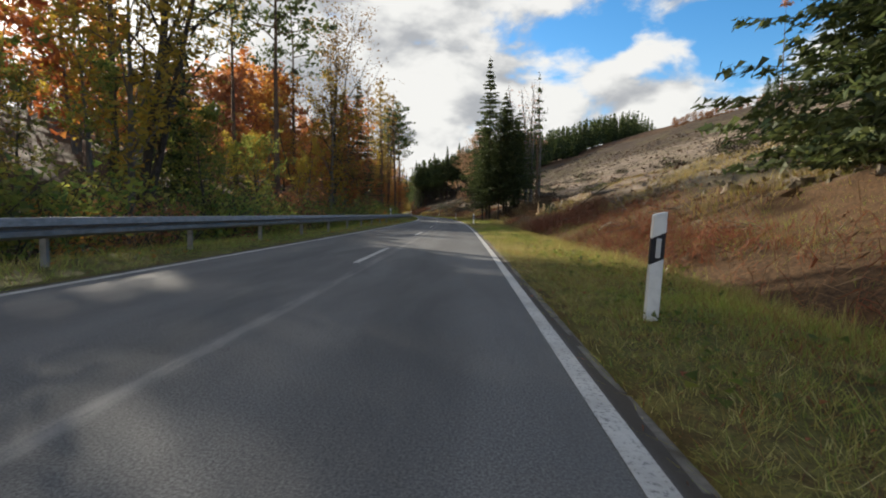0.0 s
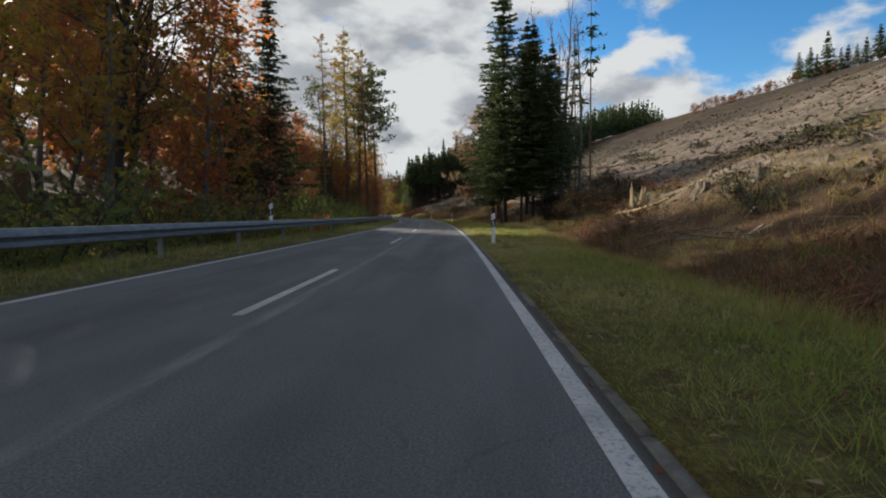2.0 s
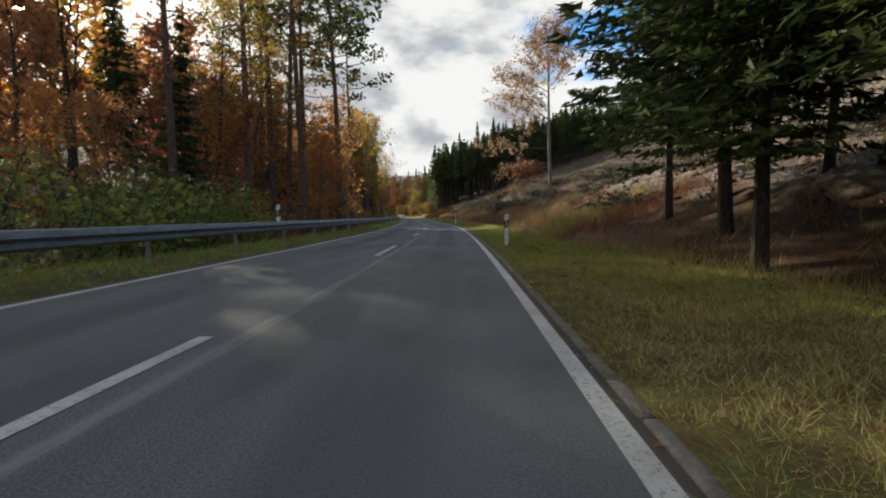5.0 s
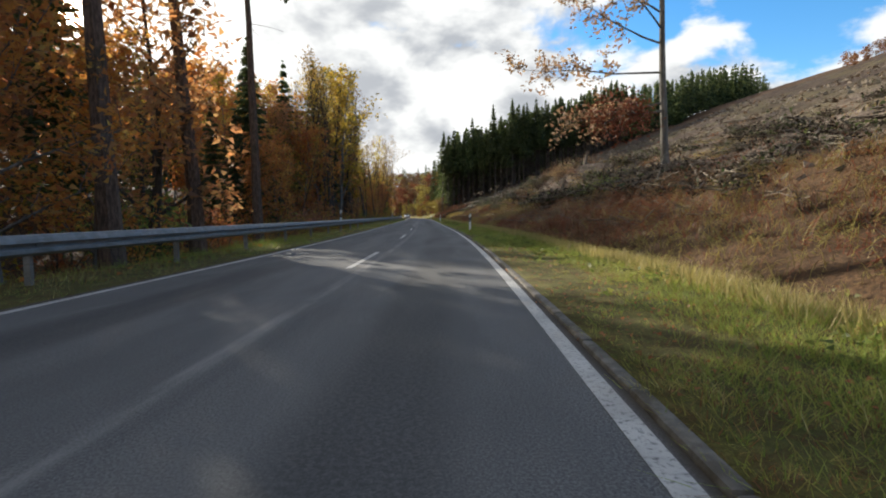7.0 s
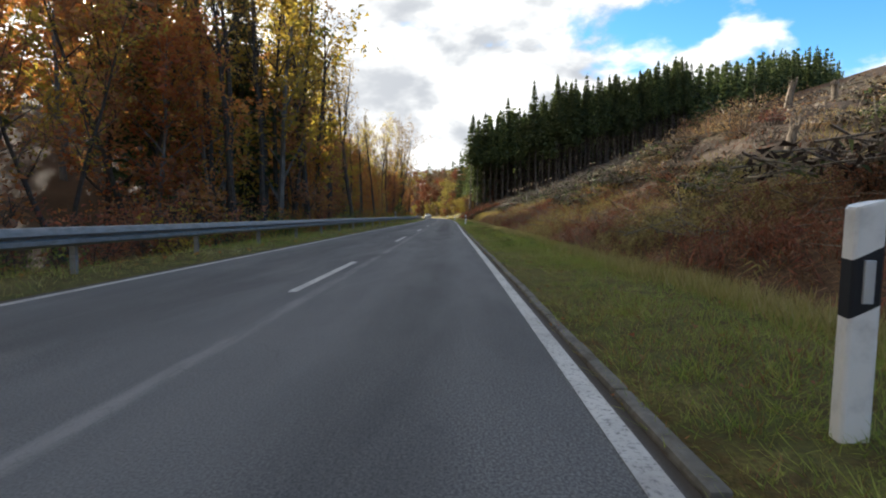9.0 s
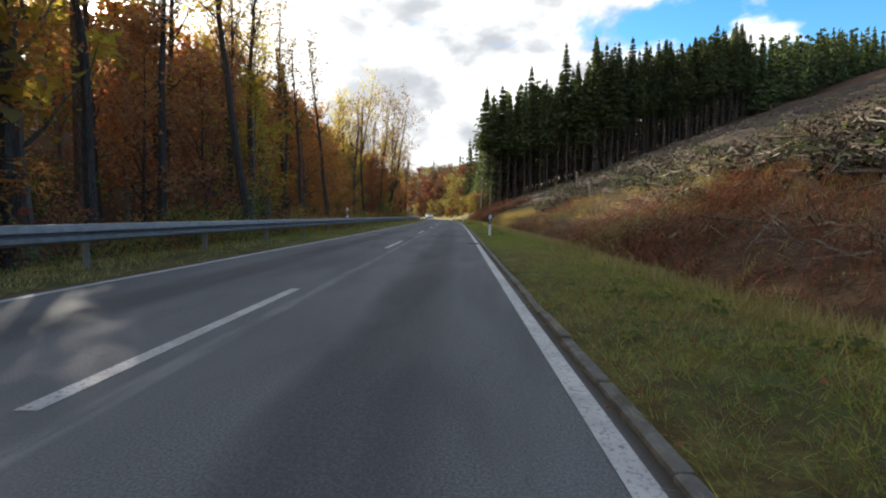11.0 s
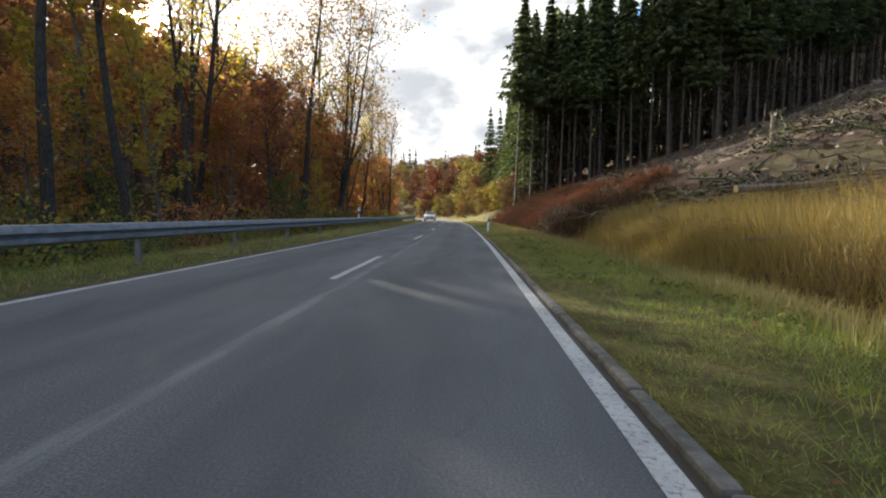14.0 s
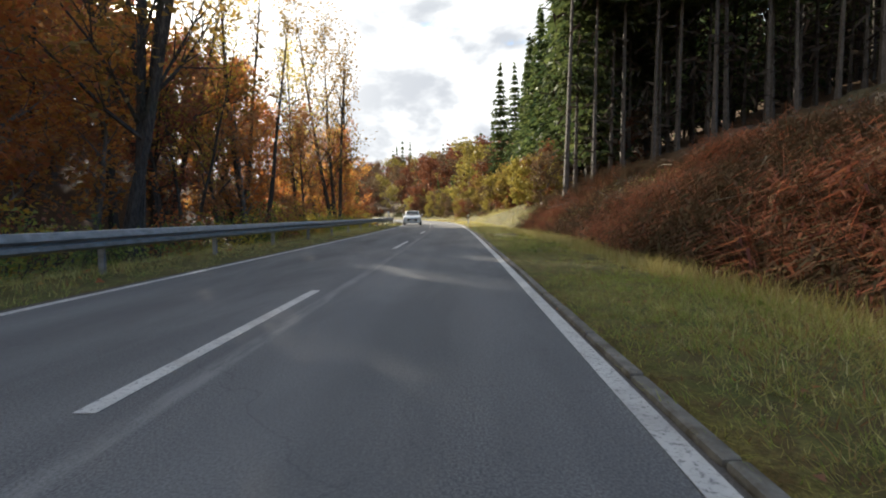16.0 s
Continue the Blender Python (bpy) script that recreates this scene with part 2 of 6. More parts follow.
def earth(n):
    """The ground: grass, leaf litter, bracken soil and cleared slope, by what grows on it; the slope's tone also
    carries sun and shade.
    """
    p = coords(n)
    grass = n.add("ShaderNodeAttribute", attribute_name="grass").outputs["Fac"]
    cut = n.add("ShaderNodeAttribute", attribute_name="cleared").outputs["Fac"]
    a = n.noise(p, 1.1, 6.0, 0.65)
    b = n.noise(p, 14.0, 6.0, 0.7)
    k = n.noise(p, 0.13, 4.0, 0.6)
    litter = n.mix(n.ramp(b, 0.35, 0.65), (0.046, 0.030, 0.019), (0.125, 0.074, 0.040))
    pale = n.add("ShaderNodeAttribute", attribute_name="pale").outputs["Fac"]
    # pale and dark slope: earth tones with sunlit and shaded stretches put into them
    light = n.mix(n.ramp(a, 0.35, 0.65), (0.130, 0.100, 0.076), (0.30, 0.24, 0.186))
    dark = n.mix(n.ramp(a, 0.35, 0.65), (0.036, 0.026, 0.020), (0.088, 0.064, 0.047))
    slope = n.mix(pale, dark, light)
    bits = n.add("ShaderNodeTexVoronoi", {"Vector": p, "Scale": 1.9, "Randomness": 1.0}).outputs[0]
    slope = n.mix(n.math("MULTIPLY", n.ramp(bits, 0.08, 0.16, 0.6, 0.0), n.math("ADD", 0.35, n.math("MULTIPLY", pale, 0.65))), slope, (0.30, 0.24, 0.186))
    clod = n.noise(p, 3.2, 5.0, 0.7, 0.6)
    slope = n.mix(n.ramp(clod, 0.50, 0.62, 0.0, 0.75), slope, (0.060, 0.042, 0.030))
    slope = n.mix(n.ramp(b, 0.50, 0.72, 0.0, 0.7), slope, (0.075, 0.053, 0.038))
    slope = n.mix(n.ramp(k, 0.47, 0.62, 0.0, 0.6), slope, (0.095, 0.082, 0.040))
    turf = n.mix(n.ramp(a, 0.35, 0.65), (0.085, 0.092, 0.028), (0.165, 0.142, 0.050))
    turf = n.mix(n.ramp(n.noise(p, 5.0, 5.0, 0.7, 0.5), 0.46, 0.60, 0.0, 0.75), turf, (0.085, 0.052, 0.026))
    turf = n.mix(n.ramp(n.noise(p, 38.0, 4.0, 0.75), 0.42, 0.62, 0.0, 0.65), turf, (0.045, 0.045, 0.018))
    turf = n.mix(n.ramp(b, 0.55, 0.75, 0.0, 0.5), turf, (0.085, 0.068, 0.030))
    edge = n.math("ADD", n.math("MULTIPLY", n.math("SUBTRACT", a, 0.5), 0.8), cut)
    c = n.mix(n.ramp(edge, 0.3, 0.7), litter, slope)
    c = n.mix(n.ramp(n.math("ADD", n.math("MULTIPLY", n.math("SUBTRACT", b, 0.5), 0.7), grass), 0.3, 0.7), c, turf)
    h = n.math("ADD", a, n.math("MULTIPLY", b, 0.35))
    return surface(n, c, 0.95, h, 0.9, 0.12, spec=0.1)


M = {
    "asphalt": material("asphalt", asphalt),
    "paint": material("road_paint", road_paint),
    "concrete": material("concrete", concrete),
    "steel": material("galvanised_steel", galvanised),
    "white": material("white_plastic", plastic((0.78, 0.78, 0.77))),
    "black": material("black_plastic", plastic((0.018, 0.020, 0.026))),
    "reflector": material("reflector", plain((0.62, 0.65, 0.68), 0.25, 0.3)),
    "iron": material("cast_iron", bark((0.13, 0.13, 0.132), (0.24, 0.235, 0.23), 20.0)),
    "pit": material("gully_pit_shade", plain((0.006, 0.006, 0.006), 1.0)),
    "earth": material("earth", earth),
    "bark_dark": material("bark_dark", bark((0.035, 0.029, 0.024), (0.095, 0.080, 0.066))),
    "bark_spruce": material("bark_spruce", bark((0.045, 0.036, 0.029), (0.115, 0.095, 0.078), 7.0)),
    "bark_pine": material("bark_pine", bark((0.07, 0.045, 0.032), (0.19, 0.125, 0.085))),
    "bark_beech": material("bark_beech", bark((0.10, 0.095, 0.085), (0.20, 0.185, 0.160), 2.0)),
    "deadwood": material("deadwood", bark((0.09, 0.072, 0.055), (0.26, 0.215, 0.165), 8.0)),
    "cutwood": material("cut_wood", bark((0.36, 0.25, 0.14), (0.55, 0.42, 0.26), 10.0)),
    "spruce": material("spruce_needles", leafy([(0.022, 0.037, 0.016), (0.048, 0.072, 0.026), (0.082, 0.106, 0.035), (0.13, 0.150, 0.048)], 0.38, hue=0.02)),
    "orange": material("leaves_orange", leafy([(0.36, 0.135, 0.045), (0.54, 0.205, 0.052), (0.58, 0.29, 0.064), (0.46, 0.150, 0.045), (0.56, 0.38, 0.10)], 0.70)),
    "yellow": material("leaves_yellow", leafy([(0.40, 0.29, 0.045), (0.56, 0.41, 0.055), (0.32, 0.28, 0.05), (0.48, 0.27, 0.04)], 0.70)),
    "russet": material("leaves_russet", leafy([(0.31, 0.125, 0.062), (0.42, 0.160, 0.068), (0.39, 0.205, 0.090), (0.27, 0.125, 0.068)], 0.62)),
    "green": material("leaves_green", leafy([(0.085, 0.135, 0.032), (0.16, 0.22, 0.048), (0.25, 0.285, 0.064), (0.30, 0.265, 0.06)], 0.70)),
    "larch": material("needles_larch", leafy([(0.27, 0.170, 0.040), (0.36, 0.22, 0.045), (0.22, 0.155, 0.045)], 0.45)),
    "bracken": material("bracken", leafy([(0.165, 0.054, 0.029), (0.25, 0.084, 0.041), (0.31, 0.130, 0.060), (0.12, 0.041, 0.024), (0.28, 0.170, 0.080)], 0.35)),
    "grass": material("grass_blades", leafy([(0.14, 0.20, 0.033), (0.235, 0.295, 0.055), (0.345, 0.355, 0.076), (0.18, 0.23, 0.042)], 0.42)),
    "fern_tan": material("pale_dead_fern", leafy([(0.27, 0.175, 0.09), (0.20, 0.11, 0.052), (0.31, 0.215, 0.12)], 0.35)),
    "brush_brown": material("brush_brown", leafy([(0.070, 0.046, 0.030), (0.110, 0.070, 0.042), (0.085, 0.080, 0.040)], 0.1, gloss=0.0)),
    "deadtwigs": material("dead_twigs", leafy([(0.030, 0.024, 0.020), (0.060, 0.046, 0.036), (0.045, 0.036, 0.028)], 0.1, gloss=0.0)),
    "olive": material("olive_grass", leafy([(0.30, 0.275, 0.075), (0.40, 0.34, 0.105), (0.22, 0.20, 0.058), (0.33, 0.235, 0.09)], 0.4)),
    "far_brown": material("far_brown_leaves", leafy([(0.10, 0.066, 0.040), (0.15, 0.095, 0.050), (0.12, 0.085, 0.045)], 0.3)),
    "far_gold": material("far_gold_leaves", leafy([(0.22, 0.165, 0.040), (0.28, 0.20, 0.045), (0.17, 0.14, 0.04)], 0.35)),
    "far_rust": material("far_rust_leaves", leafy([(0.17, 0.066, 0.032), (0.23, 0.090, 0.036), (0.13, 0.062, 0.035)], 0.3)),
    "tan": material("leaves_tan", leafy([(0.36, 0.24, 0.13), (0.30, 0.18, 0.10), (0.44, 0.33, 0.19)], 0.5)),
    "straw": material("dry_grass", leafy([(0.40, 0.33, 0.12), (0.50, 0.42, 0.17), (0.32, 0.30, 0.08), (0.58, 0.50, 0.26)], 0.4)),
    "reed": material("yellow_tall_grass", leafy([(0.34, 0.27, 0.070), (0.43, 0.33, 0.09), (0.25, 0.22, 0.060), (0.34, 0.21, 0.09)], 0.4)),
}

# ---- building by hand ----
def mesh_object(name, verts, faces, mat, parent=None, label="", smooth=False):
    me = bpy.data.meshes.new(name)
    me.from_pydata([tuple(v) for v in verts], [], [tuple(f) for f in faces])
    for m in mat if isinstance(mat, (list, tuple)) else (mat,):
        me.materials.append(m)
    if smooth:
        me.shade_smooth()
    ob = new(name, me)
    if parent:
        ob.parent = parent
    if label:
        ob["label"] = label
    return ob


def part(name, bm, mat, parent, label=""):
    me = bpy.data.meshes.new(name)
    bm.to_mesh(me)
    bm.free()
    me.materials.append(mat)
    ob = new(name, me)
    ob.parent = parent
    if label:
        ob["label"] = label
    return ob


def ripple(x, y, seed=0.0):
    """A smooth, uneven field of about -1..1 over the plan, in several sizes."""
    r = 0
    for i, (f, a) in enumerate(((0.11, 0.5), (0.29, 0.28), (0.71, 0.16), (1.7, 0.08))):
        b = seed + i * 2.39
        r = r + a * np.sin(f * (x * math.cos(b) + y * math.sin(b)) + 1.7 * b) * np.cos(f * 1.13 * (y * math.cos(b * 1.7) - x * math.sin(b * 1.7)) + b)
    return r * 1.6


def height(s, l):
    """The ground's height at (s, l)."""
    s, l = np.asarray(s, float), np.asarray(l, float)
    flat_r = 5.4 + 3.2 * np.exp(-((s - 66) / 13.0) ** 2)
    over = np.maximum(l - flat_r, 0.0)
    grade = 0.335 + 0.05 * np.clip((s - 215) / 40, 0, 1) * np.exp(-over / 40.0)
    right = grade * over * np.clip(over / 5.0, 0.55, 1.0)
    right = np.where(right > 60, 60 + 45 * np.tanh((right - 60) / 45), right)
    lid = 27.0 + 400.0 * np.clip((365 - s) / 70, 0, 1) ** 2
    right = lid * np.tanh(right / lid)
    # a steeper foot of the bank by the bend, and a knoll
    foot = np.clip(over / 2.6, 0, 1)
    right = right + 0.6 * foot * foot * (3 - 2 * foot) * np.clip((s - 211) / 8, 0, 1) * np.clip((300 - s) / 20, 0, 1)
    right = right + 2.0 * np.exp(-((s - 151) / 6.5) ** 2 - ((l - 16.5) / 4.2) ** 2)
    right = right - 0.32 * np.exp(-((l - flat_r - 0.5) / 0.75) ** 2) + 0.03 + 0.07 * np.clip((l - 3.0) / 2.0, 0, 1)
    ol = np.maximum(-l - 11.0, 0.0)
    rise = np.clip((s - 150) / 50, 0, 1)
    left = (0.30 + 0.06 * rise) * ol * np.clip(ol / 6.0, 0.4, 1.0)
    left = np.where(left > 9, 9 + (7 + 14 * rise) * np.tanh((left - 9) / (7 + 14 * rise)), left)
    left = left - 0.6 * np.clip((-l - 4.9) / 2.5, 0, 1) * np.clip((14.0 + l) / 4.0, 0, 1)
    bumps = ripple(s, l) * (0.28 * np.clip((np.abs(l) - 7) / 8, 0, 1) + 0.9 * np.clip((np.abs(l) - 30) / 60, 0, 1)) + 0.32 * ripple(s * 1.8, l * 1.8, 3.3) * np.clip((l - 9) / 5, 0, 1) + ripple(s * 4.0, l * 4.0, 5.0) * (0.03 + 0.22 * np.clip((np.abs(l) - 7) / 5, 0, 1))
    z = np.where(l > 0, right, left) + bumps * np.clip((np.abs(l) - 3.1) / 1.5, 0, 1)
    return np.where((l > -3.0) & (l < 2.93), -0.07, z)


def plan_of(x, y):
    """(s, l) of a world place: nearest on the centre line."""
    i = int(np.argmin((_rx - x) ** 2 + (_ry - y) ** 2))
    a = _head[i]
    return float(S_AXIS[i] + (y - _ry[i]) * math.cos(a) - (x - _rx[i]) * math.sin(a)), float((x - _rx[i]) * math.cos(a) + (y - _ry[i]) * math.sin(a))


def ground_at(s, l, dz=0.0):
    return spot(s, l, float(height(s, l)) + dz)


def steps(*runs):
    out = [runs[0][0]]
    for a, b, d in runs:
        out += list(np.linspace(a, b, max(2, round((b - a) / d) + 1))[1:])
    return np.array(out)


# ---- ground, one sheet ----
def build_ground():
    ss = steps((-200, -20, 12), (-20, 0, 1.0), (0, 292, 0.8), (292, 420, 3.0), (420, 700, 14.0))
    ls = steps((-205, -60, 8), (-60, -20, 2.0), (-20, -6, 0.6), (-6, -3.02, 0.3))
    lr = steps((2.935, 12, 0.28), (12, 30, 0.8), (30, 70, 2.5), (70, 150, 8), (150, 900, 60))
    l = np.concatenate([ls, [-2.95, 2.90], lr])
    S, L = np.meshgrid(ss, l, indexing="ij")
    Z = height(S, L)
    a = np.interp(S, S_AXIS, _head)
    back = np.minimum(S + 60, 0)
    X = np.interp(S, S_AXIS, _rx) + L * np.cos(a) - back * np.sin(a)
    Y = np.interp(S, S_AXIS, _ry) + L * np.sin(a) + back * np.cos(a)
    n, m = S.shape
    idx = np.arange(n * m).reshape(n, m)
    faces = np.stack([idx[:-1, :-1], idx[:-1, 1:], idx[1:, 1:], idx[1:, :-1]], -1).reshape(-1, 4)
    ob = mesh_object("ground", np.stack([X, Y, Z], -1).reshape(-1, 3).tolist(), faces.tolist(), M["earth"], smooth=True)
    flat_r = 5.4 + 3.2 * np.exp(-((S - 66) / 13.0) ** 2)
    grass = np.clip((flat_r + 0.5 - L) / 0.8, 0, 1) * np.clip((L + 6.2) / 0.8, 0, 1)
    grass = np.maximum(grass, np.clip((S - 252) / 8, 0, 1) * np.clip((11 - L) / 2, 0, 1) * (L > 3))
    wood = np.clip((S - 252 - 0.25 * np.maximum(L - 30, 0)) / 4, 0, 1)
    cleared = np.clip((L - 9.5 - 1.5 * ripple(S, L, 2.0)) / 4.0, 0, 1) * (1 - wood) * np.clip((292 - S) / 20, 0, 1)
    # pale fades out along the road, from the sunlit slope to the shaded one
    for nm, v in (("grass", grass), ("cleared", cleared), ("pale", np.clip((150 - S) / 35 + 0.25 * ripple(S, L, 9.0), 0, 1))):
        at = ob.data.attributes.new(nm, "FLOAT", "POINT")
        at.data.foreach_set("value", v.reshape(-1).astype(np.float32))
    tagged(ob, "uneven valley ground with grassy verges and a cleared brown hillside", "ground", kind="structure")
    # the land beyond
    k = 48
    ring = [(math.cos(i * math.tau / k) * r, math.sin(i * math.tau / k) * r + 150, z) for r, z in ((100, -14), (1200, -14), (4500, -30)) for i in range(k)]
    fs = [(j * k + i, (j + 1) * k + i, (j + 1) * k + (i + 1) % k, j * k + (i + 1) % k) for j in range(2) for i in range(k)]
    far = mesh_object("ground_far", ring, [tuple(range(k))] + fs, M["earth"])
    tagged(far, "distant wooded lowland beyond the hills", "ground", kind="structure")


build_ground()


# ---- road, lines, kerb ----
def ribbon(l0, l1, s0, s1, z, step=1.0, thick=0.0):
    """A strip along the road between two offsets; with its plan as UV."""
    ss = np.linspace(s0, s1, max(2, int(round((s1 - s0) / step)) + 1))
    cols = np.linspace(l0, l1, 9 if l1 - l0 > 2 else 2)
    v, uv = [], []
    for s in ss:
        for l in cols:
            v.append(spot(s, l, z))
            uv.append((l, s))
    c = len(cols)
    f = [(i * c + j, i * c + j + 1, (i + 1) * c + j + 1, (i + 1) * c + j) for i in range(len(ss) - 1) for j in range(c - 1)]
    if thick:
        nv = len(v)
        v += [p - Vector((0, 0, thick)) for p in v[:nv]]
        k = len(ss)
        rim = [i * c for i in range(k)] + [(k - 1) * c + j for j in range(1, c)] + [i * c + c - 1 for i in range(k - 2, -1, -1)] + list(range(c - 2, 0, -1))
        f += [(rim[(i + 1) % len(rim)], rim[i], rim[i] + nv, rim[(i + 1) % len(rim)] + nv) for i in range(len(rim))]
        uv += uv
    return v, f, uv


def build_road():
    v, f, uv = ribbon(-2.98, 2.90, -58, 560, 0.0, 1.0, 0.12)
    road = mesh_object("road", v, f, M["asphalt"])
    lay = road.data.uv_layers.new(name="plan")
    idx = np.zeros(len(road.data.loops), dtype=np.int32)
    road.data.loops.foreach_get("vertex_index", idx)
    lay.data.foreach_set("uv", np.array(uv, np.float32)[idx].ravel())
    tagged(road, "grey worn asphalt two-lane country road with patched seams", "road", kind="structure")
    v, f, _ = ribbon(2.655, 2.778, -58, 560, 0.005, 1.0)
    mesh_object("edge_line", v, f, M["paint"], road, "solid white edge line, scuffed")
    v, f, _ = ribbon(-2.82, -2.69, -58, 560, 0.005, 1.0)
    mesh_object("edge_line", v, f, M["paint"], road, "solid white edge line beside the verge")
    for k in range(-3, 32):
        s = 10.99 + 12 * k
        v, f, _ = ribbon(-0.06, 0.06, s, s + 4.0, 0.005, 1.0)
        mesh_object("centre_dash", v, f, M["paint"], road, "white painted centre dash")
    return road


road = build_road()


def bevel_box(sx, sy, sz, r=0.012, base=True):
    bm = bmesh.new()
    bmesh.ops.create_cube(bm, size=1.0)
    bmesh.ops.scale(bm, vec=(sx, sy, sz), verts=bm.verts)
    if base:
        bmesh.ops.translate(bm, vec=(0, 0, sz / 2), verts=bm.verts)
    if r:
        bmesh.ops.bevel(bm, geom=bm.edges[:], offset=r, segments=2, affect="EDGES", profile=0.6)
    return bm


def build_kerb():
    kerb = tagged(new("kerb"), "low grey concrete kerb of single stones with dark joints", "kerb", kind="structure")
    bm = bevel_box(0.09, 0.992, 0.22, 0.026)
    me = bpy.data.meshes.new("kerbstone")
    bm.to_mesh(me)
    bm.free()
    me.materials.append(M["concrete"])
    rng = random.Random(5)
    for i in range(292):
        s = -4 + i
        drop = 0.035 * max(0.0, min(1.0, (95 - s) / 40))
        p = spot(s, 2.888 - 0.032 * max(0.0, min(1.0, (s - 195) / 15)) + rng.uniform(-0.006, 0.006), -0.182 - drop + rng.uniform(-0.006, 0.006))
        ob = new("kerbstone", me)
        ob.parent = kerb
        ob.matrix_basis = Matrix.Translation(p) @ Euler((rng.uniform(-0.006, 0.006), rng.uniform(-0.02, 0.02), heading(s) + rng.uniform(-0.006, 0.006))).to_matrix().to_4x4()
    v, f, _ = ribbon(2.86, 3.02, 288.5, 560, 0.035, 2.0, 0.2)
    mesh_object("far_kerb", v, f, M["concrete"], kerb)


build_kerb()

# ---- guard rail ----
def sweep(profile, s0, s1, l, z, step, closed=False):
    """Draw a (l, z) profile along the road."""
    ss = np.linspace(s0, s1, max(2, int(math.ceil((s1 - s0) / step)) + 1))
    v = [spot(s, l + a, z + b) for s in ss for a, b in profile]
    c = len(profile)
    f = []
    for i in range(len(ss) - 1):
        for j in range(c if closed else c - 1):
            k = (j + 1) % c
            f.append((i * c + j, (i + 1) * c + j, (i + 1) * c + k, i * c + k))
    return v, f


def build_rail():
    rail = tagged(new("guard_rail"), "galvanised steel guard rail on posts, weathered, along the verge", "guard rail", kind="structure")
    # a W-shaped beam, 0.31 m high, folded from sheet
    face = [(-0.01, 0.155), (0.015, 0.152), (0.035, 0.140), (0.068, 0.072), (0.082, 0.034), (0.03, 0.016), (0.0, 0.008), (0.0, -0.012), (0.03, -0.028), (0.078, -0.040), (0.082, -0.110), (0.05, -0.132), (0.015, -0.150), (-0.01, -0.155)]
    loop = face + [(a - 0.012, b * 0.97) for a, b in reversed(face)]
    rng = random.Random(8)
    s = -35.0
    first = 181.0 - 4 * 54
    post_bm = bmesh.new()
    c_profile = [(-0.05, -0.03), (0.05, -0.03), (0.05, -0.022), (-0.042, -0.022), (-0.042, 0.022), (0.05, 0.022), (0.05, 0.03), (-0.05, 0.03)]
    rings = []
    for z in (-0.45, 0.70):
        rings.append([post_bm.verts.new((x, y, z)) for x, y in c_profile])
    k = len(c_profile)
    for j in range(k):
        post_bm.faces.new((rings[0][j], rings[0][(j + 1) % k], rings[1][(j + 1) % k], rings[1][j]))
    post_bm.faces.new(rings[1])
    post_me = bpy.data.meshes.new("rail_post")
    post_bm.to_mesh(post_me)
    post_bm.free()
    post_me.materials.append(M["steel"])
    bolt_bm = bmesh.new()
    bmesh.ops.create_cone(bolt_bm, cap_ends=True, segments=6, radius1=0.022, radius2=0.016, depth=0.03)
    bmesh.ops.rotate(bolt_bm, cent=(0, 0, 0), matrix=Matrix.Rotation(radians(90), 3, "Y"), verts=bolt_bm.verts)
    bolt_me = bpy.data.meshes.new("bolt")
    bolt_bm.to_mesh(bolt_me)
    bolt_bm.free()
    bolt_me.materials.append(M["steel"])
    n = 0
    for i in range(92):
        s = first + 4.0 * i
        if s > 335:
            break
        lap = 0.003 * (i % 2)
        v, f = sweep(loop, s - 0.12, s + 4.12, -4.13 + lap, 0.605 + lap, 1.06, True)
        mesh_object("beam", v, f, M["steel"], rail)
        ob = new("rail_post", post_me)
        ob.parent = rail
        ob.matrix_basis = Matrix.Translation(spot(s, -4.26, rng.uniform(-0.02, 0.02))) @ Euler((0, rng.uniform(-0.015, 0.015), heading(s) + math.pi)).to_matrix().to_4x4()
        if 0 < s < 260:
            b = new("bolt", bolt_me)
            b.parent = rail
            b.matrix_basis = Matrix.Translation(spot(s, -4.115, 0.605)) @ Euler((0, 0, heading(s))).to_matrix().to_4x4()


build_rail()


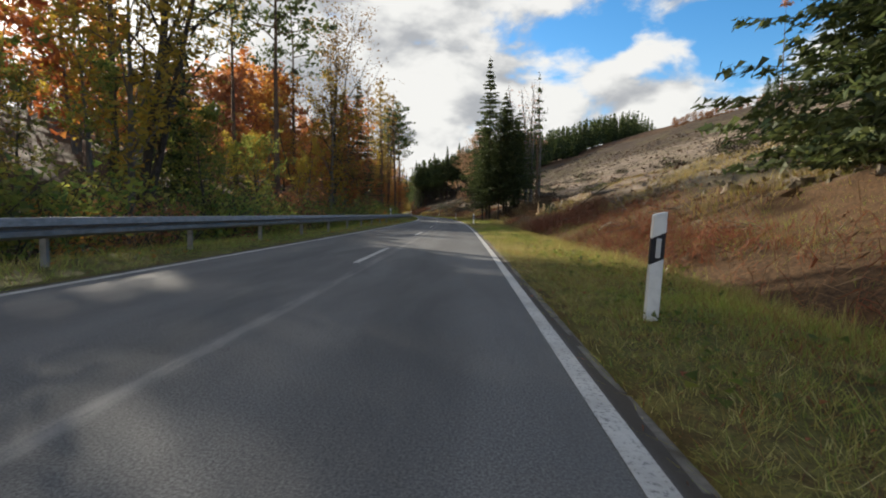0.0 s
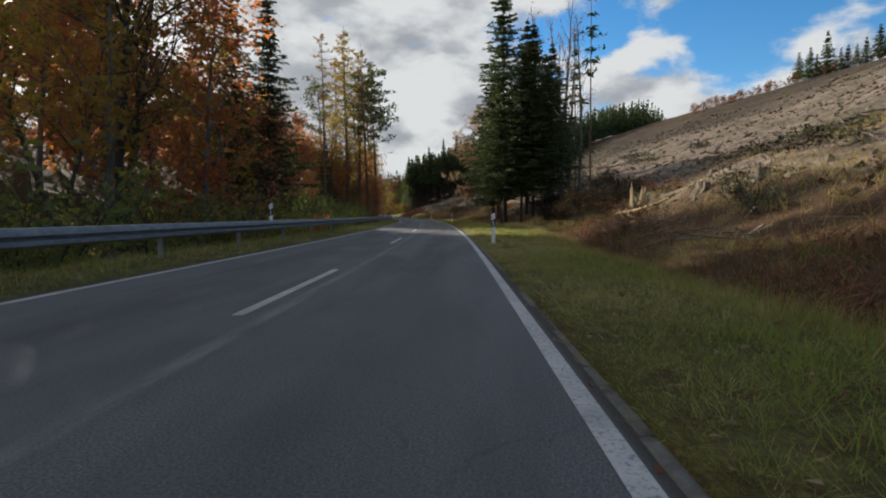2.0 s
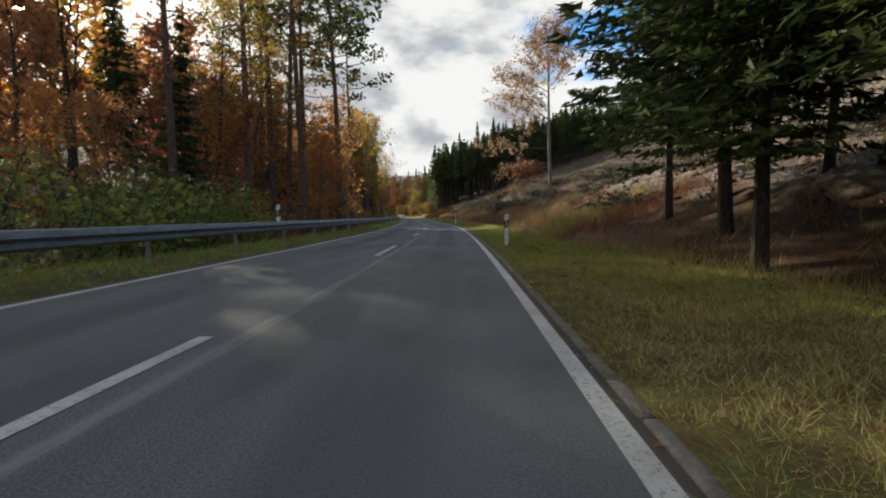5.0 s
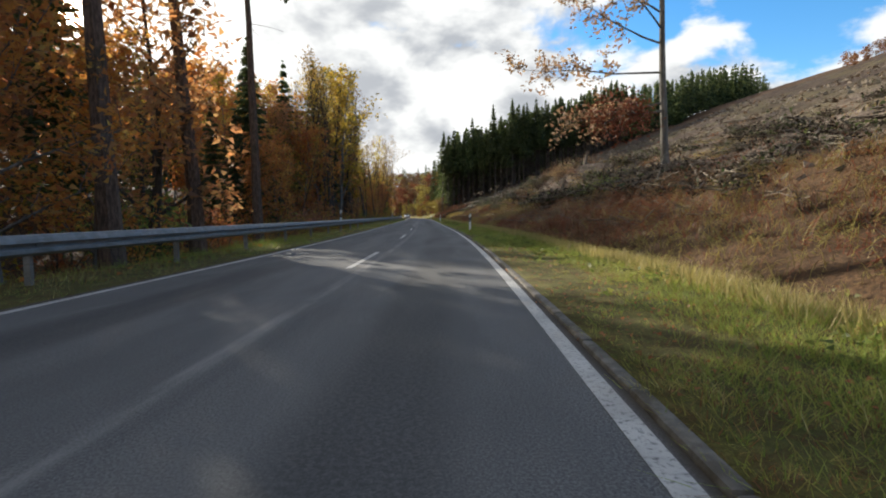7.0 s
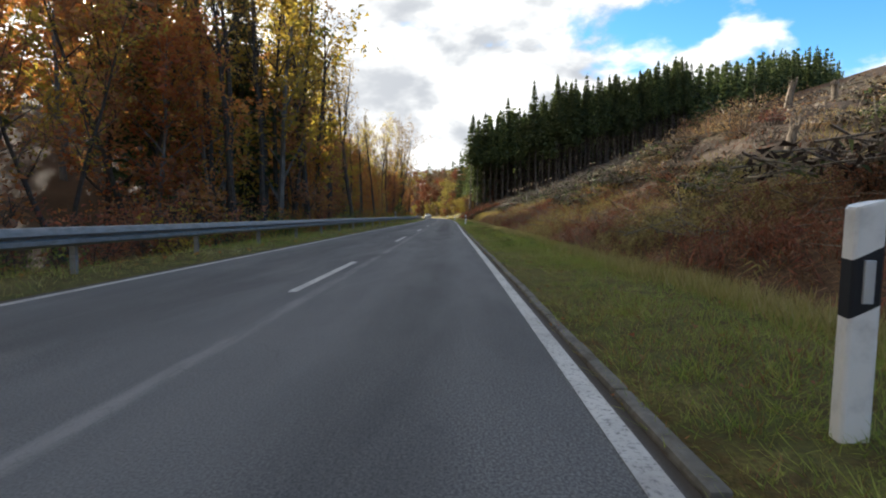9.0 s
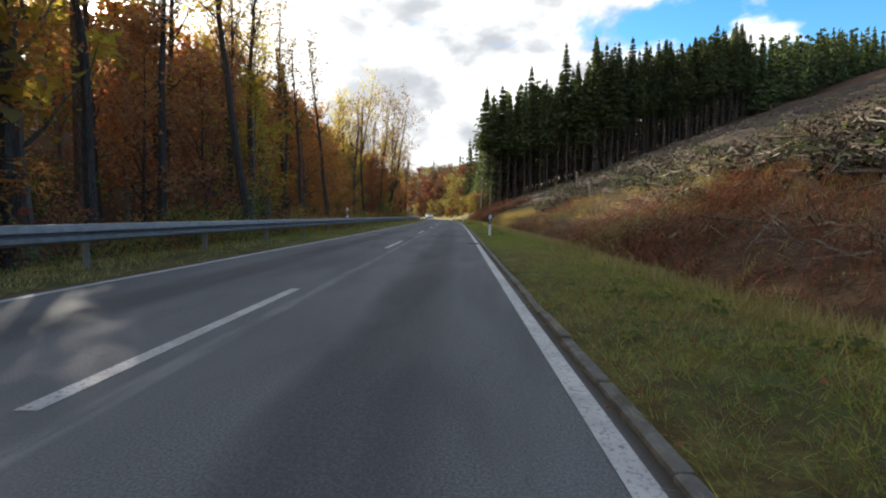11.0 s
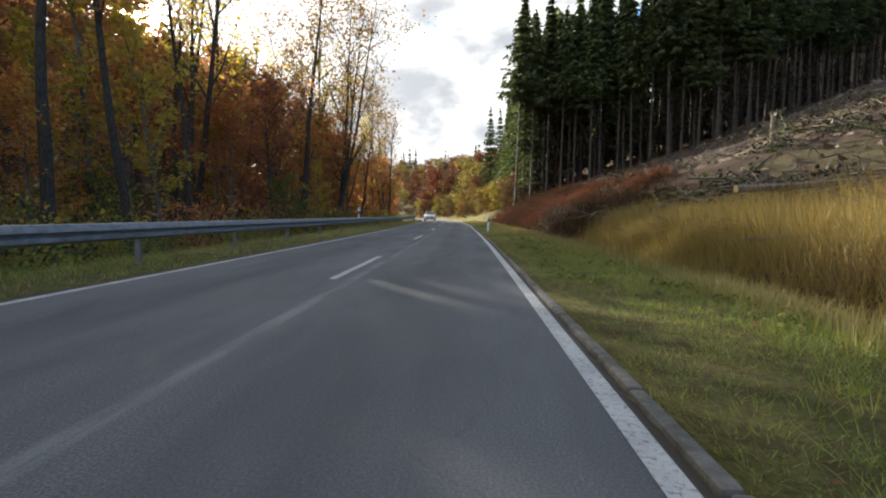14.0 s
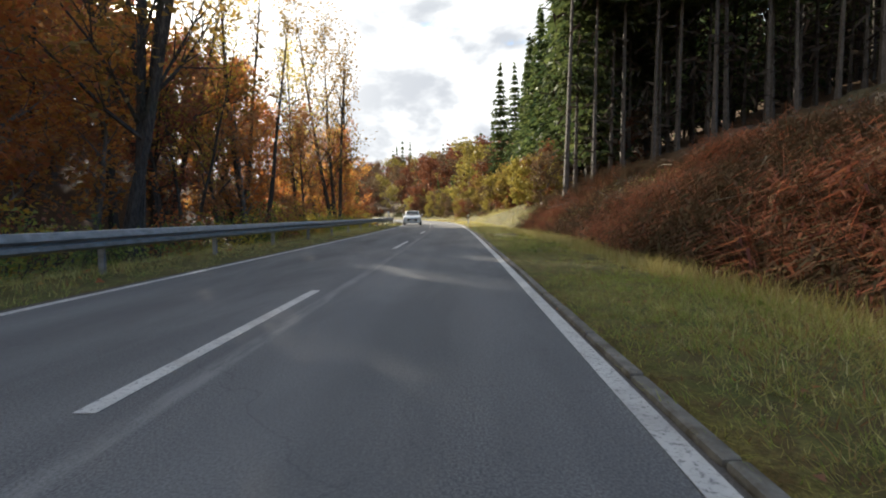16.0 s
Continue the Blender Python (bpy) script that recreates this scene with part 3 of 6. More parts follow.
# ---- delineator posts ----
def delineator(name, h, below, label):
    """A hollow three-cornered marker post with a slanted black band, a reflector and a slanted cap."""
    root = new(name)
    w, d = 0.12, 0.10
    # cross-section: flat face to the traffic at -y, rounded ridge behind
    sec = [(-w / 2, -d / 2), (-w / 2 + 0.012, -d / 2 - 0.008), (w / 2 - 0.012, -d / 2 - 0.008), (w / 2, -d / 2), (w / 2 - 0.01, d * 0.15), (0.02, d / 2), (-0.02, d / 2), (-w / 2 + 0.01, d * 0.15)]

    def tube(z0, z1, tilt0, tilt1, grow=0.0, cap=False):
        bm = bmesh.new()
        k = 1 + grow
        lo = [bm.verts.new((x * k, y * k, z0 + x * tilt0)) for x, y in sec]
        hi = [bm.verts.new((x * k, y * k, z1 + x * tilt1)) for x, y in sec]
        m = len(sec)
        for j in range(m):
            bm.faces.new((lo[j], lo[(j + 1) % m], hi[(j + 1) % m], hi[j]))
        if cap:
            bm.faces.new(hi)
            bmesh.ops.bevel(bm, geom=[e for e in bm.edges if all(v in hi for v in e.verts)], offset=0.006, segments=2, affect="EDGES")
        return bm

    t = 0.5
    band0, band1 = h - 0.42, h - 0.19
    part("shaft", tube(-below, band0, 0, t), M["white"], root)
    part("band", tube(band0, band1, t, t, 0.012), M["black"], root, "slanted black band")
    part("cap", tube(band1, h, t, t * 0.6, 0.0, True), M["white"], root)
    bm = bevel_box(0.042, 0.012, 0.17, 0.004)
    bmesh.ops.translate(bm, vec=(0, -d / 2 - 0.012, band0 + 0.032), verts=bm.verts)
    part("reflector", bm, M["reflector"], root, "upright grey reflector")
    return tagged(root, label, "marker post", "delineator posts along the road")


def stand(ob, s, l, z, lean=(0, 0), turn=0.0):
    ob.matrix_basis = Matrix.Translation(spot(s, l, z)) @ Euler((radians(lean[0]), radians(lean[1]), heading(s) + turn)).to_matrix().to_4x4()
    return ob


post = delineator("delineator_post", 0.98, 0.35, "white plastic roadside marker post with a black band, in grass")
stand(post, 6.25, 3.66, 0.02, (0, 2))
for s, l, lean in ((46.1, 3.34, (0, -1)), (86.5, 3.45, (0, 0)), (126.9, 3.58, (0, 1)), (175.5, 3.5, (1, 1)), (223.9, 3.3, (1, 4)), (273.0, 3.6, (0, 0))):
    stand(copy_thing(post, Matrix()), s, l, 0.02, lean)

short = delineator("delineator_post", 0.60, 0.12, "short white marker post fixed on top of the steel rail")
clamp_bm = bevel_box(0.05, 0.03, 0.30, 0.004)
bmesh.ops.translate(clamp_bm, vec=(0, 0.02, -0.30), verts=clamp_bm.verts)
part("bracket", clamp_bm, M["steel"], short, "galvanised bracket")
for i, s in enumerate((47.6, 88.3, 128.8, 181.0, 225.0, 275.0)):
    ob = short if i == 0 else copy_thing(short, Matrix())
    stand(ob, s, -4.20, 0.74, (0, (1, 0, 0.6, -0.5, 1.2, 0)[i]))


# ---- drain ----
def build_drain():
    root = tagged(new("drain_grate"), "grey cast-iron gully grate set in the asphalt at the kerb", "drain", kind="structure")
    # a thin black plate on the asphalt; the gully's inner shade is its colour
    bm = bmesh.new()
    bmesh.ops.create_cube(bm, size=1.0)
    bmesh.ops.scale(bm, vec=(0.47, 0.47, 0.004), verts=bm.verts)
    part("pit", bm, M["pit"], root)
    for x, y, sx, sy in ((-0.235, 0, 0.04, 0.51), (0.235, 0, 0.04, 0.51), (0, -0.235, 0.43, 0.04), (0, 0.235, 0.43, 0.04)):
        b = bevel_box(sx, sy, 0.012, 0.003)
        bmesh.ops.translate(b, vec=(x, y, 0.0), verts=b.verts)
        part("frame_bar", b, M["iron"], root)
    for i in range(6):
        b = bevel_box(0.43, 0.030, 0.010, 0.003)
        bmesh.ops.translate(b, vec=(0, -0.18 + i * 0.072, 0.0035), verts=b.verts)
        part("bar", b, M["iron"], root)
    stand(root, 169.75, 2.60, 0.007)


build_drain()


# ---- marker rod in the verge ----
def build_rod():
    root = tagged(new("marker_rod"), "thin upright marker rod, red above and black below, in yellow grass", "marker rod")
    red = material("rod_red", plastic((0.42, 0.085, 0.04)))
    for nm, z0, z1, mt in (("lower_half", -0.3, 0.72, M["black"]), ("upper_half", 0.72, 1.42, red)):
        bm = bmesh.new()
        prev = None
        for z, r in ((z0, 0.022), ((z0 + z1) / 2, 0.021), (z1 - 0.01, 0.021), (z1, 0.014)):
            ring = [bm.verts.new((r * math.cos(a * math.tau / 8), r * math.sin(a * math.tau / 8), z)) for a in range(8)]
            if prev:
                for j in range(8):
                    bm.faces.new((prev[j], prev[(j + 1) % 8], ring[(j + 1) % 8], ring[j]))
            prev = ring
        bm.faces.new(prev)
        part(nm, bm, mt, root)
    stand(root, 195.4, 5.3, float(height(195.4, 5.3)))


build_rod()

# ---- plants: pieces ----
class Shape:
    """Gathers vertices and faces of one mesh."""

    def __init__(self):
        self.v, self.f, self.n = [], [], 0

    def tube(self, pts, radii, sides):
        """A tapered limb through the points."""
        pts = [np.asarray(p, float) for p in pts]
        base = self.n
        for i, p in enumerate(pts):
            d = pts[min(i + 1, len(pts) - 1)] - pts[max(i - 1, 0)]
            d = d / (np.linalg.norm(d) + 1e-9)
            u = np.cross(d, (0.31, 0.2, 0.93) if abs(d[2]) < 0.85 else (1.0, 0.1, 0.0))
            u /= np.linalg.norm(u)
            w_ = np.cross(d, u)
            a = np.arange(sides) * math.tau / sides
            ring = p + radii[i] * (np.cos(a)[:, None] * u + np.sin(a)[:, None] * w_)
            self.v.append(ring)
            self.n += sides
        for i in range(len(pts) - 1):
            o = base + i * sides
            for j in range(sides):
                k = (j + 1) % sides
                self.f.append((o + j, o + k, o + sides + k, o + sides + j))

    def cards(self, centres, size, rng, flat=0.0, aspect=1.6, down=0.0, axis=None):
        """Small bent leaves or sprays at the centres, turned at random."""
        c = np.asarray(centres, float)
        n = len(c)
        if not n:
            return
        u = rng.normal(size=(n, 3))
        u[:, 2] = u[:, 2] * (1 - flat) - down
        if axis is not None:
            u = axis + 0.38 * u
        u /= np.linalg.norm(u, axis=1)[:, None]
        q = rng.normal(size=(n, 3))
        q[:, 2] += flat * 1.2
        w_ = np.cross(u, q)
        w_ /= np.linalg.norm(w_, axis=1)[:, None] + 1e-9
        s = size * rng.uniform(0.6, 1.35, size=(n, 1))
        nrm = np.cross(u, w_)
        p0 = c - u * s * aspect * 0.5
        p2 = c + u * s * aspect * 0.5
        p1 = p0 + w_ * s * 0.5 + nrm * s * 0.2
        p3 = p0 - w_ * s * 0.5 + u * s * rng.uniform(0.0, 0.5, size=(n, 1))
        self.v.append(np.stack([p1, p2, p3], 1).reshape(-1, 3))
        b = self.n + 3 * np.arange(n)
        self.f += np.stack([b, b + 1, b + 2], 1).tolist()
        self.n += 3 * n

    def mesh(self, name, mat):
        me = bpy.data.meshes.new(name)
        me.from_pydata(np.concatenate(self.v).tolist(), [], [tuple(x) for x in self.f])
        me.materials.append(mat)
        return me


    def stamp(self, other, m):
        """Adds a copy of another shape at the pose m."""
        m = np.array(m)
        for v in other.v:
            self.v.append(v @ m[:3, :3].T + m[:3, 3])
        self.f += [tuple(i + self.n for i in f) for f in other.f]
        self.n += other.n


def curve_pts(start, way, length, n, rng, bend=0.15, lift=0.0):
    p, d = np.array(start, float), np.array(way, float)
    out = [p.copy()]
    for _ in range(n):
        d = d + rng.normal(size=3) * bend + np.array((0, 0, lift))
        d /= np.linalg.norm(d)
        p = p + d * length / n
        out.append(p.copy())
    return out


def tree_object(name, wood, wood_mat, leaf, leaf_mat, label, category="tree", group="", twigs=None):
    root = new(name)
    for nm, sh, mt in (("trunk", wood, wood_mat), ("crown", leaf, leaf_mat)):
        if sh.n:
            ob = new(nm, sh.mesh(nm, M[mt]))
            ob.parent = root
    if twigs is not None:
        ob = new("branchwork", twigs.mesh("branchwork", M[wood_mat]))
        ob.parent = root
        ob["kind"] = "stuff"
    return tagged(root, label, category, group)


def broadleaf(seed, h, base, spread, leaves, leaf_mat, wood_mat, size=0.22, label="", stems=1, up=0.55, name="tree", sides=6, fine=5, raw=False):
    """A broad-leaved tree: trunk, limbs, twigs and leaves."""
    rng = np.random.default_rng(seed)
    wood, leaf, twigs = Shape(), Shape(), Shape()
    tips = []
    for st in range(stems):
        lean = rng.normal(size=3) * (0.04 if stems == 1 else 0.14)
        lean[2] = 1
        trunk = curve_pts((rng.normal() * 0.25 * (stems > 1), rng.normal() * 0.25 * (stems > 1), -0.3), lean, h * rng.uniform(0.9, 1.0) + 0.3, 9, rng, 0.035, 0.03)
        r0 = h * 0.0125 * (1 if stems == 1 else 0.75)
        wood.tube(trunk, [r0 * (1.35 if i == 0 else 1) * (1 - 0.93 * (i / 9) ** 1.1) for i in range(10)], sides)
        count = int(16 / stems ** 0.5) if fine else 7
        for i in range(count):
            t = base + (0.97 - base) * ((i + rng.uniform(0, 0.9)) / count)
            k = min(int(t * 9), 8)
            p = trunk[k] + (trunk[k + 1] - trunk[k]) * (t * 9 - k)
            a = i * 2.4 + rng.uniform(-0.5, 0.5)
            el = rng.uniform(up - 0.25, up + 0.3) + 0.35 * t
            prof = math.sin(math.pi * min(1, 0.22 + 0.78 * (t - base) / (1 - base))) ** 0.8
            ln = spread * (0.35 + 0.75 * prof) * rng.uniform(0.7, 1.15)
            d = (math.cos(a) * math.cos(el), math.sin(a) * math.cos(el), math.sin(el))
            limb = curve_pts(p, d, ln, 4, rng, 0.13, 0.05)
            r = r0 * 0.42 * (1 - t) + 0.018
            twigs.tube(limb if fine else [limb[0], limb[4]], [r, r * 0.75, r * 0.5, r * 0.3, 0.006] if fine else [r, 0.01], 4 if sides > 5 else 3)
            for j in range(fine):
                q = limb[1 + j % 4] + rng.normal(size=3) * 0.03
                dd = np.array(limb[-1] - limb[0]) / ln + rng.normal(size=3) * 0.55
                dd /= np.linalg.norm(dd)
                tw = curve_pts(q, dd, ln * rng.uniform(0.25, 0.5), 2, rng, 0.2, 0.06)
                twigs.tube(tw if sides > 5 else [tw[0], tw[2]], [r * 0.35 + 0.004, r * 0.2 + 0.004, 0.003] if sides > 5 else [r * 0.35 + 0.004, 0.004], 3)
                tips += tw[1:] + [tw[0] + (tw[1] - tw[0]) * 0.5]
            tips += limb[2:] if not fine else [limb[-1]]
    tips = np.array(tips)
    if leaves:
        pick = tips[rng.integers(len(tips), size=leaves)]
        leaf.cards(pick + rng.normal(size=(leaves, 3)) * np.array((1.0, 1.0, 0.75)) * spread * (0.085 if fine else 0.19), size, rng, 0.45)
    if raw:
        wood.stamp(twigs, Matrix.Identity(4))
        return wood, leaf
    return tree_object(name, wood, wood_mat, leaf, leaf_mat, label, twigs=twigs)


def conifer(seed, h, live, spread, whorls, arms, sprays, size, label, wood_mat="bark_dark", leaf_mat="spruce", droop=0.25, name="spruce", stubs=10, sides=6, ragged=0.2, twiggy=0, raw=False):
    """A spruce: straight trunk, whorls of drooping boughs with hanging sprays, dead stubs below."""
    rng = np.random.default_rng(seed)
    wood, leaf = Shape(), Shape()
    lean = np.array((rng.normal() * 0.008, rng.normal() * 0.008, 1))
    r0 = h * 0.0070
    pts = [lean * z for z in np.linspace(-0.4, h, 7)]
    wood.tube(pts, [r0 * 1.25] + [r0 * (1 - 0.97 * i / 6) for i in range(1, 7)], sides)
    for wv in range(whorls):
        t = live + (1 - live) * (wv + rng.uniform(0, 0.6)) / whorls
        z = t * h
        reach = spread * (1 - (t - live) / (1 - live)) ** 0.95 * (0.55 + 0.45 * min(1, (t - live) / (1 - live) * 6 + 0.35)) + 0.12
        for a_i in range(arms):
            ln = reach * rng.uniform(1 - ragged * 1.6, 1 + ragged)
            a = a_i * math.tau / arms + wv * 0.9 + rng.uniform(-0.3, 0.3)
            d = np.array((math.cos(a), math.sin(a), 0.0))
            sag = droop * (1.15 - 0.9 * (t - live) / (1 - live))
            p0 = lean * z
            mid = p0 + d * ln * 0.5 + np.array((0, 0, -sag * ln * 0.35))
            tip = p0 + d * ln + np.array((0, 0, -sag * ln * 0.55 + 0.06 * ln))
            if sides > 5:
                wood.tube([p0, mid, tip], [0.028, 0.016, 0.004], 3)
            elif sides > 4:
                wood.tube([p0, tip], [0.022, 0.006], 3)
            k = max(2, int(sprays * (0.4 + 0.6 * ln / spread)))
            f = rng.uniform(0.12, 1.05, size=k)[:, None]
            side = np.cross(d, (0, 0, 1))
            c = np.where(f < 0.5, p0 + (mid - p0) * f * 2, mid + (tip - mid) * (f - 0.5) * 2)
            c = c + side * rng.normal(size=(k, 1)) * ln * 0.13 * (1.2 - f) + np.array((0, 0, -1)) * rng.uniform(0.0, 0.22, size=(k, 1)) * (0.4 + ln * 0.14)
            leaf.cards(c, size * (0.55 + 0.25 * ln / spread), rng, 0.2, 2.6, 0.25, axis=d * 0.75 + side * np.sign(rng.normal(size=(k, 1))) * rng.uniform(0.1, 0.9, size=(k, 1)) + np.array((0, 0, -0.32)))
    leaf.cards(np.array([lean * (h * 1.0 - q) for q in np.linspace(-0.25, 0.6, 6)]), size * 0.6, rng, 0, 2.4)
    if twiggy:
        zz = rng.uniform(0.04, live + 0.04, size=(twiggy, 1)) * h
        aa = rng.uniform(0, math.tau, size=(twiggy, 1))
        rr = rng.uniform(0.2, spread * 0.55, size=(twiggy, 1))
        dead = Shape()
        dead.cards(np.concatenate([np.cos(aa) * rr, np.sin(aa) * rr, zz], 1), 0.13, rng, 0.3, 6.0)
    for i in range(stubs):
        z = rng.uniform(0.08, live + 0.08) * h
        a = rng.uniform(0, math.tau)
        d = (math.cos(a), math.sin(a), rng.uniform(-0.25, 0.1))
        q = curve_pts(lean * z, d, rng.uniform(0.5, spread * 0.55), 2, rng, 0.12, -0.05)
        wood.tube(q, [0.018, 0.010, 0.003], 3)
    if raw:
        return wood, leaf
    ob = tree_object(name, wood, wood_mat, leaf, leaf_mat, label)
    if twiggy:
        d = new("lower_crown", dead.mesh("lower_crown", M["deadtwigs"]))
        d.parent = ob
        d["label"] = "dead brown lower boughs"
    return ob


def larch(seed, h, label, leaves=700, live=0.3, leaf_mat="larch", upturn=0.12, spread=3.6, name="larch", size=0.17):
    """A larch: long level boughs that turn up at their ends, thinly set with tufts."""
    rng = np.random.default_rng(seed)
    wood, leaf = Shape(), Shape()
    pts = curve_pts((0, 0, -0.4), (rng.normal() * 0.02, rng.normal() * 0.02, 1), h + 0.4, 8, rng, 0.012, 0.02)
    r0 = h * 0.0105
    wood.tube(pts, [r0 * 1.3] + [r0 * (1 - 0.96 * i / 8) for i in range(1, 9)], 6)
    tips = []
    n = 46
    for i in range(n):
        t = live + (0.98 - live) * i / n
        k = min(int(t * 8), 7)
        p = pts[k] + (pts[k + 1] - pts[k]) * (t * 8 - k)
        a = i * 2.4 + rng.uniform(-0.4, 0.4)
        ln = spread * (1 - (t - live) / (1 - live)) ** 0.7 * rng.uniform(0.55, 1.15) + 0.3
        b = curve_pts(p, (math.cos(a), math.sin(a), rng.uniform(-0.35, 0.05)), ln, 4, rng, 0.06, upturn)
        wood.tube(b, [0.05, 0.038, 0.027, 0.018, 0.007], 3)
        for j in range(1, 5):
            for sgn in (-1, 1):
                q = curve_pts(b[j], np.cross(b[j] - b[j - 1], (0, 0, sgn)) + (0, 0, -0.12), ln * 0.16, 1, rng, 0.2)
                wood.tube(q, [0.014, 0.006], 3)
                tips += [q[0], q[1]]
    tips = np.array(tips)
    if leaves:
        leaf.cards(tips[rng.integers(len(tips), size=leaves)] + rng.normal(size=(leaves, 3)) * 0.14, size, rng, 0.2)
    return tree_object(name, wood, "bark_pine", leaf, leaf_mat, label)


def pine(seed, h, label):
    """A pine: long bare reddish trunk and a few clumped boughs at the top."""
    rng = np.random.default_rng(seed)
    wood, leaf = Shape(), Shape()
    pts = curve_pts((0, 0, -0.4), (rng.normal() * 0.03, rng.normal() * 0.03, 1), h + 0.4, 8, rng, 0.02, 0.03)
    r0 = h * 0.0115
    wood.tube(pts, [r0 * 1.25] + [r0 * (1 - 0.9 * i / 8) for i in range(1, 9)], 7)
    for i in range(20):
        t = 0.6 + 0.4 * i / 20
        k = min(int(t * 8), 7)
        p = pts[k] + (pts[k + 1] - pts[k]) * (t * 8 - k)
        a = i * 2.4
        ln = h * 0.16 * (1.15 - t) / 0.5 * rng.uniform(0.6, 1.2) + 0.5
        b = curve_pts(p, (math.cos(a), math.sin(a), 0.15), ln, 3, rng, 0.12, 0.08)
        wood.tube(b, [0.06, 0.045, 0.025, 0.008], 4)
        for q in b[2:]:
            leaf.cards(q + rng.normal(size=(26, 3)) * (0.45, 0.45, 0.22), 0.30, rng, 0.2)
    for i in range(9):
        z = rng.uniform(0.2, 0.6) * 8
        p = pts[int(z)]
        a = rng.uniform(0, math.tau)
        q = curve_pts(p, (math.cos(a), math.sin(a), -0.1), rng.uniform(0.5, 1.8), 2, rng, 0.15)
        wood.tube(q, [0.022, 0.012, 0.004], 3)
    return tree_object("pine", wood, "bark_pine", leaf, "spruce", label)


def bush(seed, h, spread, leaves, leaf_mat, label, size=0.14, name="bush"):
    rng = np.random.default_rng(seed)
    wood, leaf = Shape(), Shape()
    tips = []
    for i in range(9):
        a = i * 2.4
        d = np.array((math.cos(a), math.sin(a), rng.uniform(0.9, 2.4)))
        st = curve_pts((math.cos(a) * 0.15, math.sin(a) * 0.15, -0.15), d / np.linalg.norm(d), h * rng.uniform(0.6, 1.05), 4, rng, 0.14, 0.05)
        wood.tube(st, [0.03, 0.024, 0.017, 0.010, 0.004], 3)
        for j in range(3):
            tw = curve_pts(st[1 + j % 4], rng.normal(size=3) + (0, 0, 0.5) + d * (0.6, 0.6, 0), spread * rng.uniform(0.25, 0.6), 2, rng, 0.2, 0.05)
            wood.tube([tw[0], tw[2]], [0.010, 0.003], 3)
            tips += tw
    tips = np.array(tips)
    p = tips[rng.integers(len(tips), size=leaves)] + rng.normal(size=(leaves, 3)) * spread * 0.10
    p[:, 2] = np.maximum(p[:, 2], 0.12)
    leaf.cards(p, size, rng, 0.3)
    ob = tree_object(name, wood, "bark_dark", leaf, leaf_mat, label, "bush")
    if name == "brushwood":
        ob.children[0]["kind"] = "stuff"
    return ob


class Grove:
    """Plants trees of one kind: the first made stands, the rest are copies."""

    def __init__(self, models):
        self.models, self.used, self.rng = models, set(), random.Random(len(models) * 7 + 1)

    def plant(self, s, l, scale=1.0, which=None, dz=-0.05, wide=None, lean=0.0):
        i = self.rng.randrange(len(self.models)) if which is None else which
        ob = self.models[i]
        m = Matrix.Translation(ground_at(s, l, dz)) @ Euler((self.rng.uniform(-0.02, 0.02), self.rng.uniform(-0.02, 0.02) + lean, self.rng.uniform(0, math.tau) if not lean else 0)).to_matrix().to_4x4()
        if i in self.used:
            ob = copy_thing(ob, m)
        self.used.add(i)
        ob.matrix_basis = m @ Matrix.Diagonal((wide or scale, wide or scale, scale, 1))
        return ob

    def finish(self):
        """Removes the models that nothing used."""
        for i, ob in enumerate(self.models):
            if i not in self.used:
                for o in (*ob.children_recursive, ob):
                    bpy.data.objects.remove(o)


def wood_stuff(name, pairs, places, wood_mat, leaf_mat, label):
    """Far trees that nobody could count, in one mesh."""
    rng = random.Random(len(places))
    both = Shape()
    kinds = []
    for p, k in places:
        w_, l_ = pairs[rng.randrange(len(pairs))]
        m = Matrix.Translation(p) @ Matrix.Rotation(rng.uniform(0, math.tau), 4, "Z") @ Matrix.Scale(k, 4)
        for j, sh in enumerate((w_, l_)):
            n0 = len(both.f)
            both.stamp(sh, m)
            kinds += [j] * (len(both.f) - n0)
    me = both.mesh(name, M[wood_mat])
    me.materials.append(M[leaf_mat])
    me.polygons.foreach_set("material_index", np.array(kinds, np.int32))
    return tagged(new(name, me), label, "woodland", kind="stuff")

# ---- woods on the cleared side: spruce stand, roadside trees ----
rnd = random.Random(21)

edge_spruce = Grove([conifer(100 + i, 20.0, (0.38, 0.46, 0.52, 0.42, 0.34)[i], (2.3, 2.0, 2.2, 1.9, 2.4)[i], 27, 7, 22, 0.32, "tall dark green spruce with a bare lower trunk in the stand", wood_mat="bark_spruce", sides=5, stubs=14, twiggy=50) for i in range(5)])
deep_spruce = Grove([conifer(120 + i, 20.0, 0.52, 2.5, 11, 6, 7, 0.8, "tall dark spruce inside the dense stand", sides=4, stubs=5, twiggy=170) for i in range(3)])
full_spruce = Grove([conifer(140 + i, 22.0, 0.08, 3.0, 32, 8, 15, 0.46, "dark green spruce with boughs down to the ground", sides=4, stubs=0) for i in range(3)])


def stand_edge(x):
    """The northing of the stand's edge over the easting."""
    return float(np.interp(x, (-37, -22, -1, 26, 216, 410), (251, 256, 257, 282, 533, 791)))


def plant_xy(grove, x, y, k):
    return grove.plant(*plan_of(x, y), k)


x = -24.5
while x < 40:
    plant_xy(edge_spruce, x, stand_edge(x) + rnd.uniform(-1.2, 1.5), rnd.uniform(0.95, 1.24) * (1.1 if x < 2 else 1.0))
    x += rnd.uniform(1.2, 2.0) if x < -3 else rnd.uniform(0.8, 1.5)
